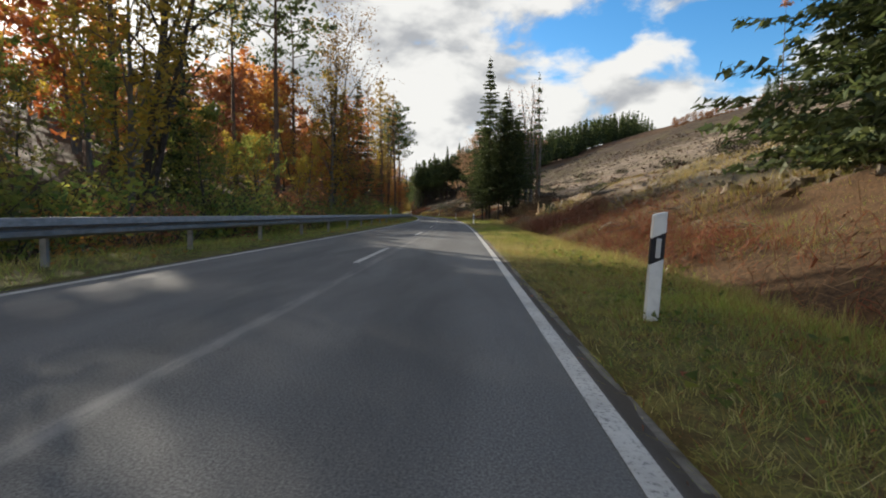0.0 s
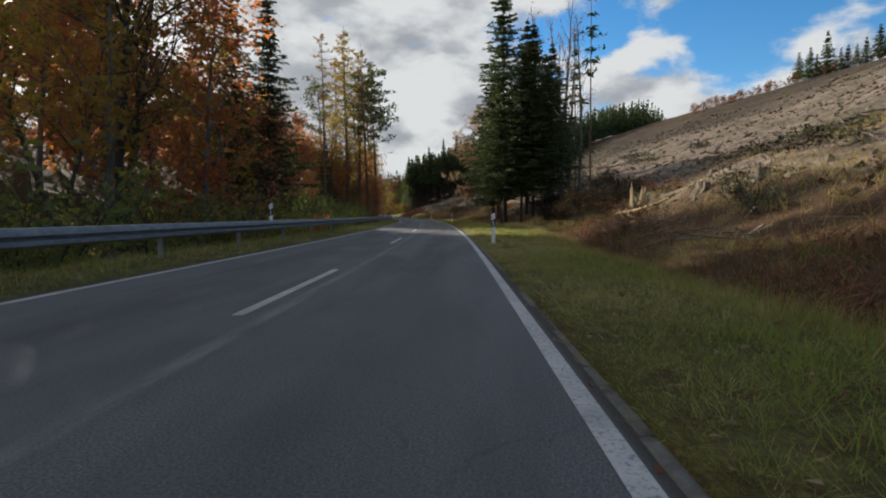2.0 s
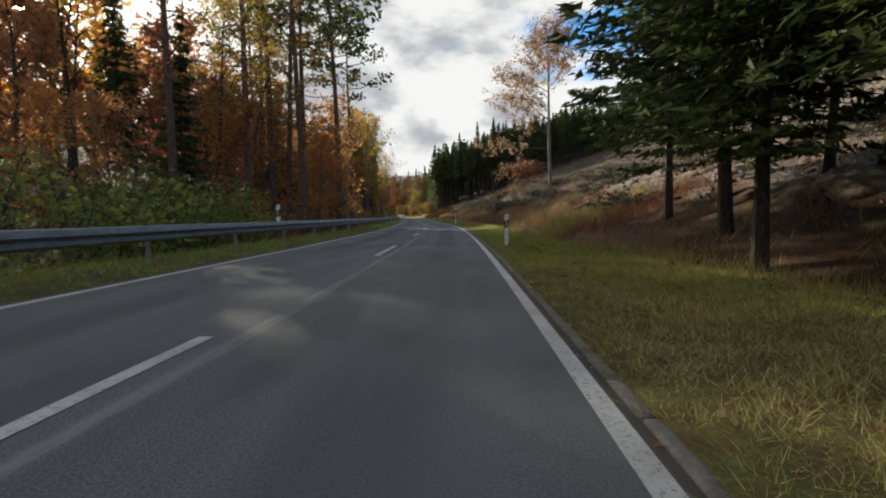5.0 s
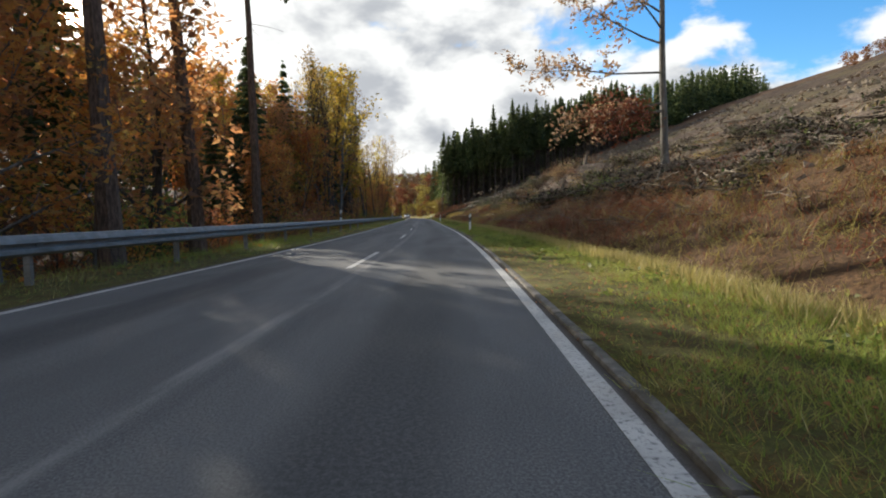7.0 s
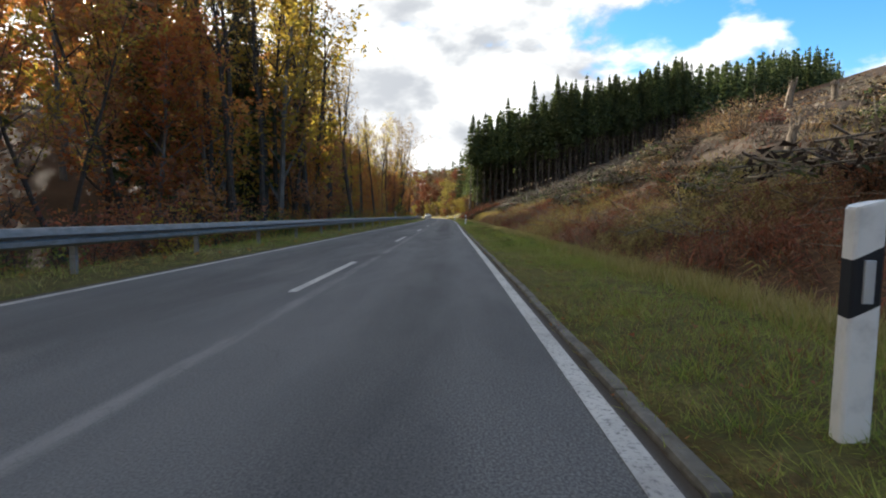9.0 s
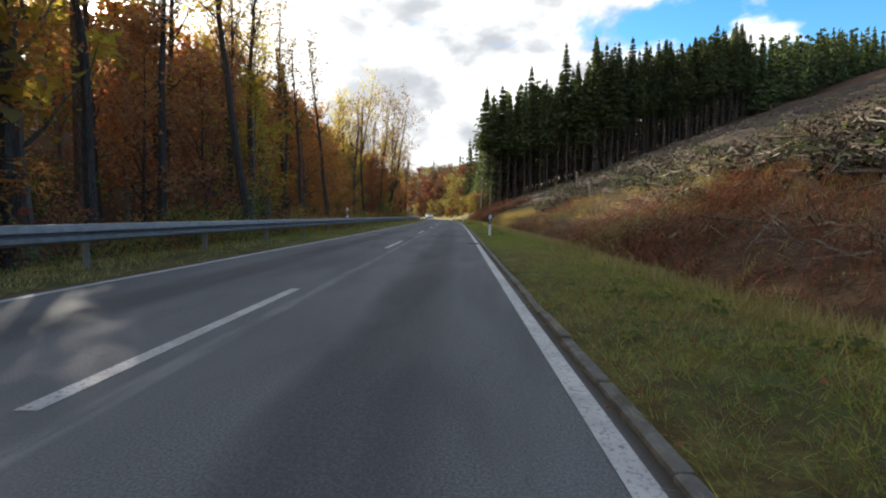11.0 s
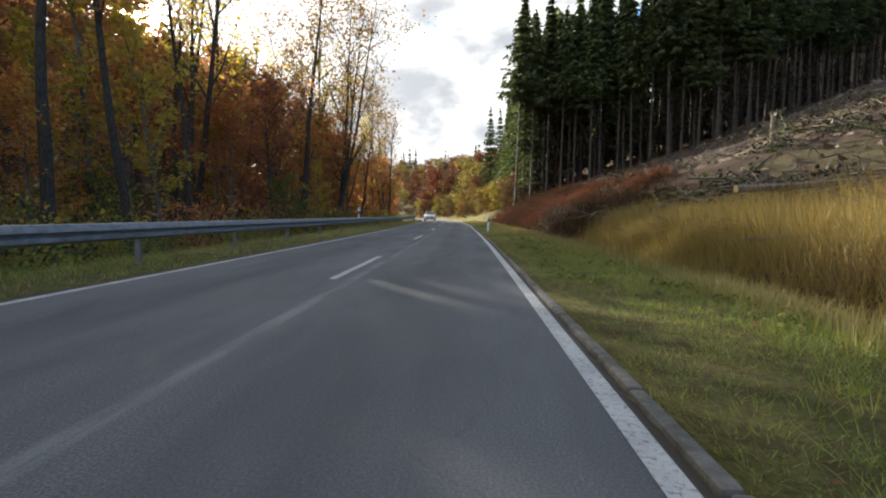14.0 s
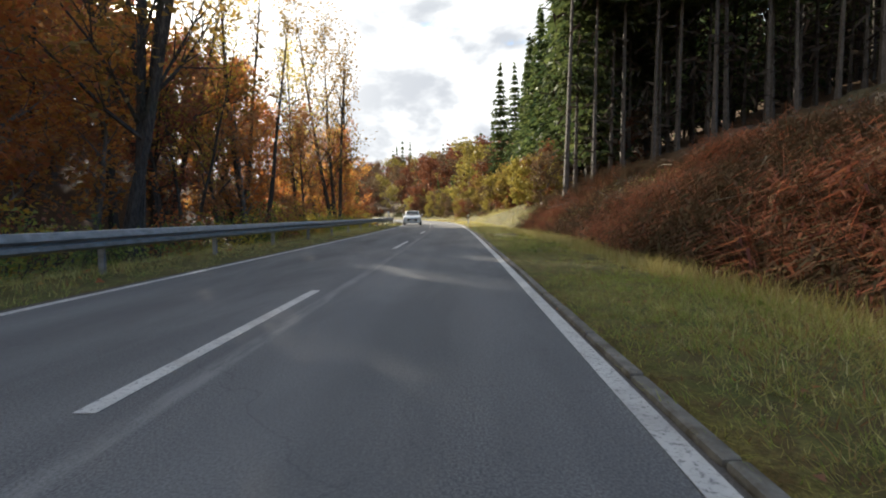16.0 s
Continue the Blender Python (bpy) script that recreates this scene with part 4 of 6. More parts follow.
for row in range(1, 6):
    x = -24.5 + rnd.uniform(0, 2)
    while x < 44:
        plant_xy(edge_spruce if row < 2 else deep_spruce, x, stand_edge(x) + row * 3.0 + rnd.uniform(-1, 1), rnd.uniform(0.98, 1.2))
        x += rnd.uniform(2.0, 3.6)
# the stand's far reach up the ridge
far_pairs = [conifer(150 + i, 20.0, 0.10, 2.8, 13, 6, 6, 1.0, "", sides=4, stubs=0, raw=True) for i in range(3)]
places = []
for i in range(150):
    px = rnd.uniform(-24, 46)
    places.append((ground_at(*plan_of(px, stand_edge(px) + rnd.uniform(19, 46)), -0.2), rnd.uniform(0.8, 1.1)))
x = 40.0
while x < 212:
    for row in range(5):
        px, py = x + rnd.uniform(-1.5, 1.5), stand_edge(x) + row * 5.0 + rnd.uniform(-2, 2)
        places.append((ground_at(*plan_of(px, py), -0.2), rnd.uniform(0.8, 1.1)))
    x += 2.4
wood_stuff("spruce_wood", far_pairs, places, "bark_dark", "spruce", "distant dark spruce wood along the ridge")
# along the road, boughed to the ground on the light side
edge_spruce.plant(214.2, -18.7, 0.8, 2)
s = 261.0
while s < 300:
    full_spruce.plant(s, 12.8 + rnd.uniform(-0.8, 0.8), rnd.uniform(0.8, 1.04))
    if rnd.random() < 0.8:
        edge_spruce.plant(s + 1.2, 17.5 + rnd.uniform(-0.8, 0.8), rnd.uniform(0.85, 1.05))
    s += rnd.uniform(2.4, 3.6)

# the group of spruces by the road
group_spruce = Grove([conifer(160 + i, 24.0, lv, sp, 40, 9, 72, 0.18, "large dark green spruce with drooping boughs beside the road", stubs=30, ragged=0.42) for i, (lv, sp) in enumerate(((0.15, 3.7), (0.20, 4.2), (0.24, 4.4)))])
near_spruce = Grove([conifer(166, 11.0, 0.02, 3.4, 30, 11, 120, 0.13, "dark green spruce with boughs down to the slope", stubs=4, ragged=0.4)])
for s, l, k, i in ((76.8, 7.9, 1.0, 0), (73.8, 8.8, 0.62, 1), (79.5, 10.4, 0.78, 2), (83.0, 8.2, 0.7, 1), (78.5, 12.0, 0.6, 2), (84.5, 11.6, 0.6, 1), (88.0, 9.0, 0.6, 1), (77.0, 12.2, 0.62, 2), (72.6, 10.8, 0.5, 0), (75.4, 10.2, 0.72, 1), (74.6, 7.2, 0.45, 2), (80.0, 7.2, 0.6, 0)):
    group_spruce.plant(s, l, k, i, wide=k * (1.0 if k > 0.9 else 1.25))
# a spruce whose boughs hang into the view at the start
near_spruce.plant(13.4, 12.1, 1.1)
near_spruce.plant(15.6, 14.8, 1.2)
for s, l, k in ((66.0, -10.5, 0.75), (63.0, -12.0, 0.66)):
    group_spruce.plant(s, l, k, 0)
# bare young trees beside the group
bare = Grove([broadleaf(180 + i, 17.0, 0.35, 2.0, 60, "russet", "bark_beech", 0.15, "slender bare grey tree with upright twigs", up=0.95, fine=5, sides=5, name="bare_tree") for i in range(3)])
for s, l, k in ((78.5, 12.6, 1.15), (79.5, 13.8, 1.2), (80.4, 15.0, 1.15), (77.4, 13.2, 1.0), (81.6, 16.4, 1.1), (79.0, 14.6, 1.05)):
    bare.plant(s, l, k)
snag = Grove([conifer(190, 20.0, 0.55, 1.8, 9, 4, 6, 0.4, "tall bare dead spruce trunk with few green boughs remaining", wood_mat="bark_pine", stubs=34, ragged=0.5, name="dead_spruce")])
snag.plant(69.4, 13.4, 0.9, wide=0.68)
snag.plant(82.0, 16.0, 0.8)

# the lone beech on the slope
def lone_beech(seed, h):
    """A slender beech whose limbs reach out to the road side, a low one with russet leaves."""
    rng = np.random.default_rng(seed)
    wood, leaf, low = Shape(), Shape(), Shape()
    trunk = curve_pts((0, 0, -0.3), (-0.05, 0.0, 1), h + 0.3, 10, rng, 0.012, 0.02)
    wood.tube(trunk, [0.27] + [0.21 * (1 - 0.9 * (i / 10) ** 1.2) for i in range(1, 11)], 9)
    tips, low_tips = [], []
    # height, reach, turn from the road side, rise
    limbs = [(4.0, 4.9, 0.15, -0.22), (3.6, 3.6, -0.3, -0.1), (5.5, 7.2, 0.0, 0.02), (6.9, 6.0, 0.35, 0.35), (7.6, 5.6, -0.45, 0.4), (8.4, 6.4, 0.1, 0.45), (9.2, 5.4, -0.7, 0.5), (9.8, 5.8, 0.6, 0.5), (10.6, 5.4, -0.2, 0.55)]
    limbs += [(11.2 + 0.42 * i, 5.0 - 0.24 * i, i * 2.4, 0.6 + 0.03 * i) for i in range(13)]
    for z, ln, a, el in limbs:
        t = (z + 0.3) / (h + 0.3) * 10
        k = min(int(t), 9)
        p = trunk[k] + (trunk[k + 1] - trunk[k]) * (t - k)
        d = (-math.cos(a) * math.cos(el), math.sin(a) * math.cos(el), math.sin(el))
        limb = curve_pts(p, d, ln, 6, rng, 0.10, 0.0 if z > 4 else -0.03)
        r = 0.030 + 0.045 * (1 - z / h)
        wood.tube(limb, [r * (1 - 0.14 * i) for i in range(6)] + [0.006], 5)
        for j in range(18):
            q = limb[2 + j % 5]
            dd = np.array(limb[-1] - limb[0]) / ln + rng.normal(size=3) * 0.6
            tw = curve_pts(q, dd / np.linalg.norm(dd), rng.uniform(0.7, 1.9), 3, rng, 0.25, 0.04)
            wood.tube(tw, [0.016, 0.011, 0.007, 0.003], 3)
            (low_tips if z < 4 else tips).extend(tw[1:])
    tips, low_tips = np.array(tips), np.array(low_tips)
    leaf.cards(tips[rng.integers(len(tips), size=9500)] + rng.normal(size=(9500, 3)) * 0.17, 0.15, rng, 0.4)
    low.cards(low_tips[rng.integers(len(low_tips), size=1500)] + rng.normal(size=(1500, 3)) * (0.35, 0.4, 0.3), 0.10, rng, 0.4)
    ob = tree_object("beech", wood, "bark_beech", leaf, "tan", "lone slender beech with thin tan leaves on the cleared slope")
    c = new("lower_crown", low.mesh("lower_crown", M["far_rust"]))
    c.parent = ob
    c["label"] = "low branch with russet leaves"
    return ob


lone = lone_beech(207, 17.5)
lone.matrix_basis = Matrix.Translation(ground_at(123.4, 13.4, -0.1)) @ Euler((0, 0, heading(123.4))).to_matrix().to_4x4()
# a thin tall pine left standing high on the clearing
relict = Grove([conifer(195, 26.0, 0.9, 1.6, 5, 5, 7, 0.4, "thin tall bare trunk with a small brown top on the clearing", wood_mat="bark_pine", leaf_mat="russet", stubs=8, name="dead_spruce")])
relict.plant(106.7, 76.0, 1.0, wide=1.1)
# yellow shrubs at the stand's foot and on round the bend
shrub_y = Grove([bush(220 + i, 5.5, 2.6, 2400, "far_gold", "dull yellow autumn shrub at the edge of the spruces", 0.22, "shrub") for i in range(2)])
for s, l, k in ((268.0, 9.2, 0.9), (272.5, 9.8, 1.1), (279.0, 9.0, 1.05), (287.0, 9.6, 0.9), (296.0, 10.0, 1.0)):
    shrub_y.plant(s, l, k)

# autumn woods on the far slope round the bend
far_sets = [(mt, [broadleaf(240 + 3 * i + j, 13.0, 0.03, 4.4, 760, mt, "bark_dark", 0.44, "", sides=3, fine=0, raw=True) for j in range(2)]) for i, mt in enumerate(("far_brown", "far_gold", "far_rust"))]
far_places = {mt: [] for mt, _ in far_sets}
for i in range(230):
    ss, side = rnd.uniform(262, 350), rnd.random()
    ll = -rnd.uniform(7.5, 22) if side < 0.4 else 6.6 + 9 * rnd.random() ** 1.4 + (2.0 if ss < 285 else 0.0)
    if ll < 0 and ss < 290:
        continue
    far_places[rnd.choices(("far_brown", "far_gold", "far_rust"), (3, 4, 3))[0]].append((ground_at(ss, ll, -0.3), rnd.uniform(0.16, 0.42)))
s = 300.0
while s < 560:
    for l0 in (10, 16, 23, 31, 41, 53, 67, 84, 104, 126):
        if s < 325 and l0 > 12:
            continue
        if rnd.random() < 0.85:
            mt = rnd.choices(("far_brown", "far_gold", "far_rust"), (4, 2, 4))[0]
            far_places[mt].append((ground_at(s + rnd.uniform(-4, 4), l0 + rnd.uniform(-3, 3), -0.2), rnd.uniform(0.55, 1.0)))
    s += 5.0
for mt, pairs in far_sets:
    wood_stuff("autumn_wood", pairs, far_places[mt], "bark_dark", mt, "%s autumn trees on the distant slope round the bend" % {"far_brown": "brown", "far_gold": "yellow", "far_rust": "russet"}[mt])
places = [(ground_at(rnd.uniform(350, 560), rnd.uniform(50, 150), -0.2), rnd.uniform(0.5, 0.95)) for i in range(50)]
for s, l in ((312, -9.0), (315, -10.0), (309, -11.0), (318, 9.0), (322, 10.5), (326, 8.5)):
    places.append((ground_at(s, l), 0.35))
wood_stuff("ridge_spruces", far_pairs, places, "bark_dark", "spruce", "scattered distant dark spruces among the autumn trees")
# single trees on the skyline of the clearing
sky_spruce = Grove([conifer(260 + i, 20.0, 0.08, 3.6, 18, 7, 12, 0.65, "dark spruce on the skyline above the clearing", sides=4, stubs=0) for i in range(2)])
for i in range(26):
    az = radians(30.4 + 0.62 * i + rnd.uniform(-0.2, 0.2))
    d = 330 + rnd.uniform(-8, 8)
    k = (0.7, 0.75, 0.6, 1.05, 0.55, 0.6, 0.5, 0.65, 0.8, 0.7, 0.85)[i % 11]
    sky_spruce.plant(*plan_of(2 + d * math.sin(az), 9 + d * math.cos(az)), k, wide=k * rnd.uniform(1.3, 1.8))
scrub_pairs = [broadleaf(290 + j, 13.0, 0.05, 5.0, 110, "bracken", "bark_dark", 0.9, "", sides=3, fine=0, raw=True) for j in range(2)]
places = []
for i in range(120):
    az = radians(rnd.uniform(22.0, 33.0))
    d = 332 + rnd.uniform(-6, 10)
    places.append((ground_at(*plan_of(2 + d * math.sin(az), 9 + d * math.cos(az)), -0.2), rnd.uniform(0.22, 0.45)))
wood_stuff("ridge_scrub", scrub_pairs, places, "bark_dark", "bracken", "low brown scrub along the crest of the clearing")


# ---- woods on the rail side ----
beech_o = Grove([broadleaf(300 + i, 13.0, 0.10, 4.0, 1500, "orange", "bark_beech", 0.29, "beech with orange autumn leaves behind the rail", sides=5, fine=4, name="beech") for i in range(3)])
beech_r = Grove([broadleaf(310 + i, 12.0, 0.10, 3.8, 1450, "russet", "bark_dark", 0.29, "beech with russet foliage in the roadside wood", sides=5, fine=4, name="beech") for i in range(2)])
birch_y = Grove([broadleaf(320 + i, 14.0, 0.14, 3.0, 1900, "yellow", "bark_beech", 0.18, "slim tree with yellow autumn leaves behind the rail", sides=5, fine=4, up=0.7, name="birch") for i in range(2)])
green_t = Grove([broadleaf(330 + i, 10.0, 0.06, 3.4, 2800, "green", "bark_dark", 0.17, "broad-leaved tree still partly green behind the rail", sides=5, fine=4, name="maple") for i in range(2)])
half_bare = Grove([broadleaf(340 + i, 21.0, 0.28, 4.6, 1700, "yellow", "bark_dark", 0.17, "tall half-bare tree with a few yellowish leaves", stems=st, sides=6, fine=5, up=0.75, name="ash") for i, st in enumerate((3, 2, 1))])
larches = Grove([larch(350 + i, 26.0, "tall larch with thin golden needles and upturned boughs", 2200 - 600 * i) for i in range(3)])
pines = Grove([pine(360 + i, 23.0, "tall pine with a bare reddish trunk") for i in range(3)])
dark_sp = Grove([conifer(370 + i, 19.0, 0.12, 2.9, 30, 8, 20, 0.36, "dark spruce standing among the autumn trees", stubs=8, ragged=0.35) for i in range(2)])
undergrowth = Grove([bush(380 + i, 3.0, 2.0, 620, mt, "%s undergrowth bush behind the rail" % nm, 0.105) for i, (mt, nm) in enumerate((("green", "green"), ("yellow", "yellow"), ("russet", "russet"), ("green", "dull green"), ("orange", "orange")))])

fine_o = Grove([broadleaf(400 + i, 13.0, 0.12, 3.9, 3000, "orange", "bark_beech", 0.18, "beech with orange autumn leaves close behind the rail", sides=6, fine=5, name="beech") for i in range(2)])
fine_r = Grove([broadleaf(405 + i, 12.0, 0.12, 3.7, 2900, "russet", "bark_dark", 0.18, "beech with russet leaves close behind the rail", sides=6, fine=5, name="beech") for i in range(2)])
big_ash = Grove([broadleaf(415 + i, 20.0, 0.20, 5.6, 3600, "larch", "bark_dark", 0.16, "tall broad ash with thinning yellow-brown leaves beside the road", stems=3 - i, sides=6, fine=10, up=0.7, name="ash") for i in range(2)])
for s, l, k, i in ((241.6, -9.4, 1.1, 0), (248.2, -12.0, 1.12, 1), (267.8, -8.3, 1.0, 1), (258.0, -13.0, 0.62, 0), (277.0, -11.5, 0.6, 1), (20.0, -10.0, 0.9, 0), (48.0, -9.8, 0.95, 0), (206.0, -22.0, 0.8, 1)):
    big_ash.plant(s, l, k, i)
# tall marks of the wood's edge
for s, l, k, i in ((103.0, -7.4, 0.97, 2), (106.5, -10.5, 1.12, 0), (100.5, -10.0, 1.0, 1), (109.5, -9.0, 1.05, 1), (112.0, -13.0, 1.0, 0), (97.0, -12.5, 0.95, 2), (14.0, -12.0, 0.8, 0), (26.0, -15.0, 0.85, 1)):
    larches.plant(s, l, k, i)
for s, l, k in ((157.0, -11.5, 1.02), (150.0, -13.0, 0.85), (28.0, -13.0, 0.55), (133.0, -11.0, 0.7), (138.0, -13.0, 0.75), (318.0, -9.0, 0.5), (322.0, -10.0, 0.55)):
    dark_sp.plant(s, l, k)
for s, l, k in ((110.2, -6.5, 1.05), (116.2, -7.2, 1.06), (123.2, -7.4, 1.0), (105.0, -9.0, 0.95), (116.0, -38.0, 0.8), (121.0, -40.0, 0.78), (40.0, -12.0, 1.0), (33.0, -16.0, 1.0), (58.0, -16.0, 1.0), (120.0, -16.0, 1.0), (49.0, -19.0, 0.9), (171.0, -12.0, 0.95)):
    pines.plant(s, l, k)
for s, l, k, i in ((236.0, -11.5, 0.7, 1), (252.0, -14.0, 0.8, 1), (205.0, -24.0, 0.75, 0), (209.0, -22.0, 0.8, 1), (231.0, -15.0, 0.85, 2), (160.0, -14.0, 0.75, 1), (152.5, -12.0, 0.75, 2), (146.0, -11.5, 0.7, 1), (178.0, -13.0, 0.85, 2), (190.0, -15.0, 0.9, 2), (222.0, -13.0, 0.95, 1), (10.0, -14.0, 0.9, 1)):
    half_bare.plant(s, l, k, i)
pole_tree = Grove([broadleaf(345 + i, 19.0, 0.5, 2.6, 420, "larch", "bark_dark", 0.16, "slim dark tree trunk with a thin high crown in the wood", up=0.9, sides=6, fine=4, name="beech") for i in range(2)])
for i in range(34):
    s = rnd.uniform(118, 285)
    if s < 152:
        continue
    pole_tree.plant(s, -rnd.uniform(7.6, 17), rnd.uniform(0.62, 1.0))
for i in range(14):
    pole_tree.plant(rnd.uniform(148, 170), -rnd.uniform(7.4, 11), rnd.uniform(0.7, 1.05))
for s, l, k in ((163.0, -9.2, 1.5), (167.5, -11.0, 1.2), (156.0, -8.6, 1.3), (223.0, -11.6, 0.46), (232.8, -8.6, 0.24), (230.0, -8.0, 0.36)):
    birch_y.plant(s, l, k)
for s, l, k in ((104.0, -6.9, 0.55), (107.5, -7.0, 0.6), (111.0, -7.5, 0.5)):
    fine_o.plant(s, l, k)


green_t.plant(222.7, -8.0, 0.36)


def mixture(s):
    """What grows behind the rail at s: kinds with their shares."""
    if s < 52:
        return ((green_t, 5), (birch_y, 5), (beech_o, 1), (half_bare, 1))
    if s < 62:
        return ((beech_o, 5), (birch_y, 3), (half_bare, 1), (green_t, 1))
    if s < 98:
        return ((beech_o, 1), (beech_r, 6), (green_t, 2), (half_bare, 1))
    if s < 150:
        return ((beech_r, 4), (beech_o, 2), (dark_sp, 3), (half_bare, 4))
    return ((beech_o, 5), (beech_r, 4), (birch_y, 2), (half_bare, 2))


back_o = Grove([broadleaf(430 + i, 13.0, 0.08, 4.2, 800, "orange", "bark_beech", 0.42, "beech with orange leaves deep in the wood", sides=4, fine=3, name="beech") for i in range(2)])
back_r = Grove([broadleaf(435 + i, 12.5, 0.08, 4.0, 800, "russet", "bark_dark", 0.42, "beech with russet leaves deep in the wood", sides=4, fine=3, name="beech") for i in range(2)])
for row, (l0, gap) in enumerate(((-9.8, 5.0), (-14.0, 4.6), (-19.5, 4.8), (-26.5, 4.6), (-35.0, 5.2))):
    s = -12.0
    while s < 292:
        mix = mixture(s)
        g = rnd.choices([m for m, _ in mix], [c for _, c in mix])[0]
        low_edge = 66 < s < 98
        k = rnd.uniform(0.55, 0.85) if row < 2 else rnd.uniform(0.75, 1.05)
        k *= 1.0 if s < 36 else (1.04 if s > 160 and row > 1 else 1.0)
        if low_edge and row < 2:
            k *= 0.65
        if g in (half_bare, dark_sp):
            k *= 0.8
            if low_edge:
                g = beech_r
        # where the sun comes through to the road and the slope the trees are lower
        lane = s + 1.02 * l0
        room = -0.46 * l0 - float(height(s, l0))
        if 156.5 < lane < 159:
            k = min(k, max(room + 1.0, 3.0) / (20.0 if g in (half_bare, dark_sp) else 13.0))
        elif 55 < lane < 76 or 3.5 < lane < 5.5 or 14 < lane < 21.5 or 24 < lane < 33:
            k = min(k, max(room, 2.2) / 13.0)
            if g in (half_bare, dark_sp):
                g = beech_r
        elif 110 < lane < 132:
            k = min(k, (room + 3.4) / (20.0 if g in (half_bare, dark_sp) else 13.0))
        elif 132 <= lane < 150 or 36 < lane < 48 or 84 < lane < 110:
            k *= 1.22
        if 197 < s < 212 and row < 2:
            k *= 0.6
        elif 197 < s < 235 and row > 1:
            k *= 1.06
        if row < 2:
            g = fine_o if g is beech_o else (fine_r if g is beech_r else g)
        if row > 2:
            g = back_o if g in (beech_o, birch_y, green_t) else back_r
        if not (row == 0 and (low_edge or 98 < s < 114)):
            g.plant(s + rnd.uniform(-1.2, 1.2), l0 + rnd.uniform(-1.6, 1.2), k)
        s += gap * rnd.uniform(0.7, 1.3)
# the wood goes on over the hill behind
hill = {mt: [] for mt, _ in far_sets}
for i in range(330):
    s, l = rnd.uniform(-30, 330), -rnd.uniform(44, 120)
    hill[rnd.choices(list(hill), (3, 1, 5))[0]].append((ground_at(s, l, -0.2), rnd.uniform(0.42, 0.66)))
for i in range(100):
    s, l = rnd.uniform(232, 345), -rnd.uniform(40, 85)
    hill[rnd.choices(list(hill), (3, 1, 5))[0]].append((ground_at(s, l, -0.2), rnd.uniform(0.85, 1.25)))
for mt, pairs in far_sets:
    wood_stuff("hill_wood", pairs, hill[mt], "bark_dark", mt, "%s autumn wood covering the hill behind the rail" % {"far_brown": "brown", "far_gold": "yellow", "far_rust": "russet"}[mt])
for s, l, k in ((236.0, -13.0, 0.85), (240.5, -16.5, 0.9), (246.0, -21.0, 1.0), (252.0, -24.5, 1.05), (233.0, -9.8, 0.62), (133.0, -9.2, 0.5), (135.5, -10.5, 0.58), (138.0, -12.5, 0.66), (128.5, -9.4, 0.5), (100.5, -11.0, 0.6), (204.0, -11.0, 0.7), (209.0, -13.5, 0.75)):
    (fine_o if s < 240 else fine_r).plant(s, l, k)
# undergrowth along the edge
s = -10.0
while s < 290:
    pick = rnd.choices(range(5), (3, 2, 1, 3, 1) if s < 100 else ((1, 1, 3, 1, 2) if s < 160 else (2, 4, 2, 2, 2)))[0]
    big = 1.7 if 66 < s < 98 else 1.0
    undergrowth.plant(s, rnd.uniform(-9.4, -7.4), rnd.uniform(0.55, 1.0) * (1.5 if 84 < s < 98 else 1.0), 0 if 74 < s < 94 else pick)
    if rnd.random() < (0.75 if 66 < s < 98 else 0.15):
        undergrowth.plant(s + 0.7, rnd.uniform(-14.0, -10.8), rnd.uniform(0.8, 1.2) * min(big, 1.6), 0 if 66 < s < 94 else rnd.choice((0, 1, 2, 3, 4, 1)))
    if s < 62 and rnd.random() < 0.8:
        undergrowth.plant(s + 0.5, rnd.uniform(-10.5, -7.6), rnd.uniform(1.0, 1.5), rnd.choice((0, 3, 3, 0, 2)))
    if 100 < s < 150 and rnd.random() < 0.5:
        undergrowth.plant(s + 0.4, rnd.uniform(-12.5, -9.0), rnd.uniform(1.0, 1.4), rnd.choice((2, 4, 3)))
    if s > 140:
        undergrowth.plant(s + 0.3, rnd.uniform(-8.0, -6.6), rnd.uniform(0.4, 0.85), rnd.choice((0, 1, 1, 3)))
    if s > 165 and rnd.random() < 0.3:
        undergrowth.plant(s + 0.9, rnd.uniform(-17.5, -11.0), rnd.uniform(0.9, 1.5), rnd.choice((0, 2, 4, 3)))
    s += rnd.uniform(1.4, 2.6)
for g in (pole_tree, near_spruce, relict, back_o, back_r, big_ash, fine_o, fine_r, edge_spruce, deep_spruce, full_spruce, group_spruce, bare, snag, shrub_y, sky_spruce, beech_o, beech_r, birch_y, green_t, half_bare, larches, pines, dark_sp, undergrowth):
    g.finish()

# ---- what covers the ground ----
def lay(s, l):
    """World places on the ground for arrays of s and l."""
    a = np.interp(s, S_AXIS, _head)
    return np.stack([np.interp(s, S_AXIS, _rx) + l * np.cos(a), np.interp(s, S_AXIS, _ry) + l * np.sin(a), height(s, l)], -1)


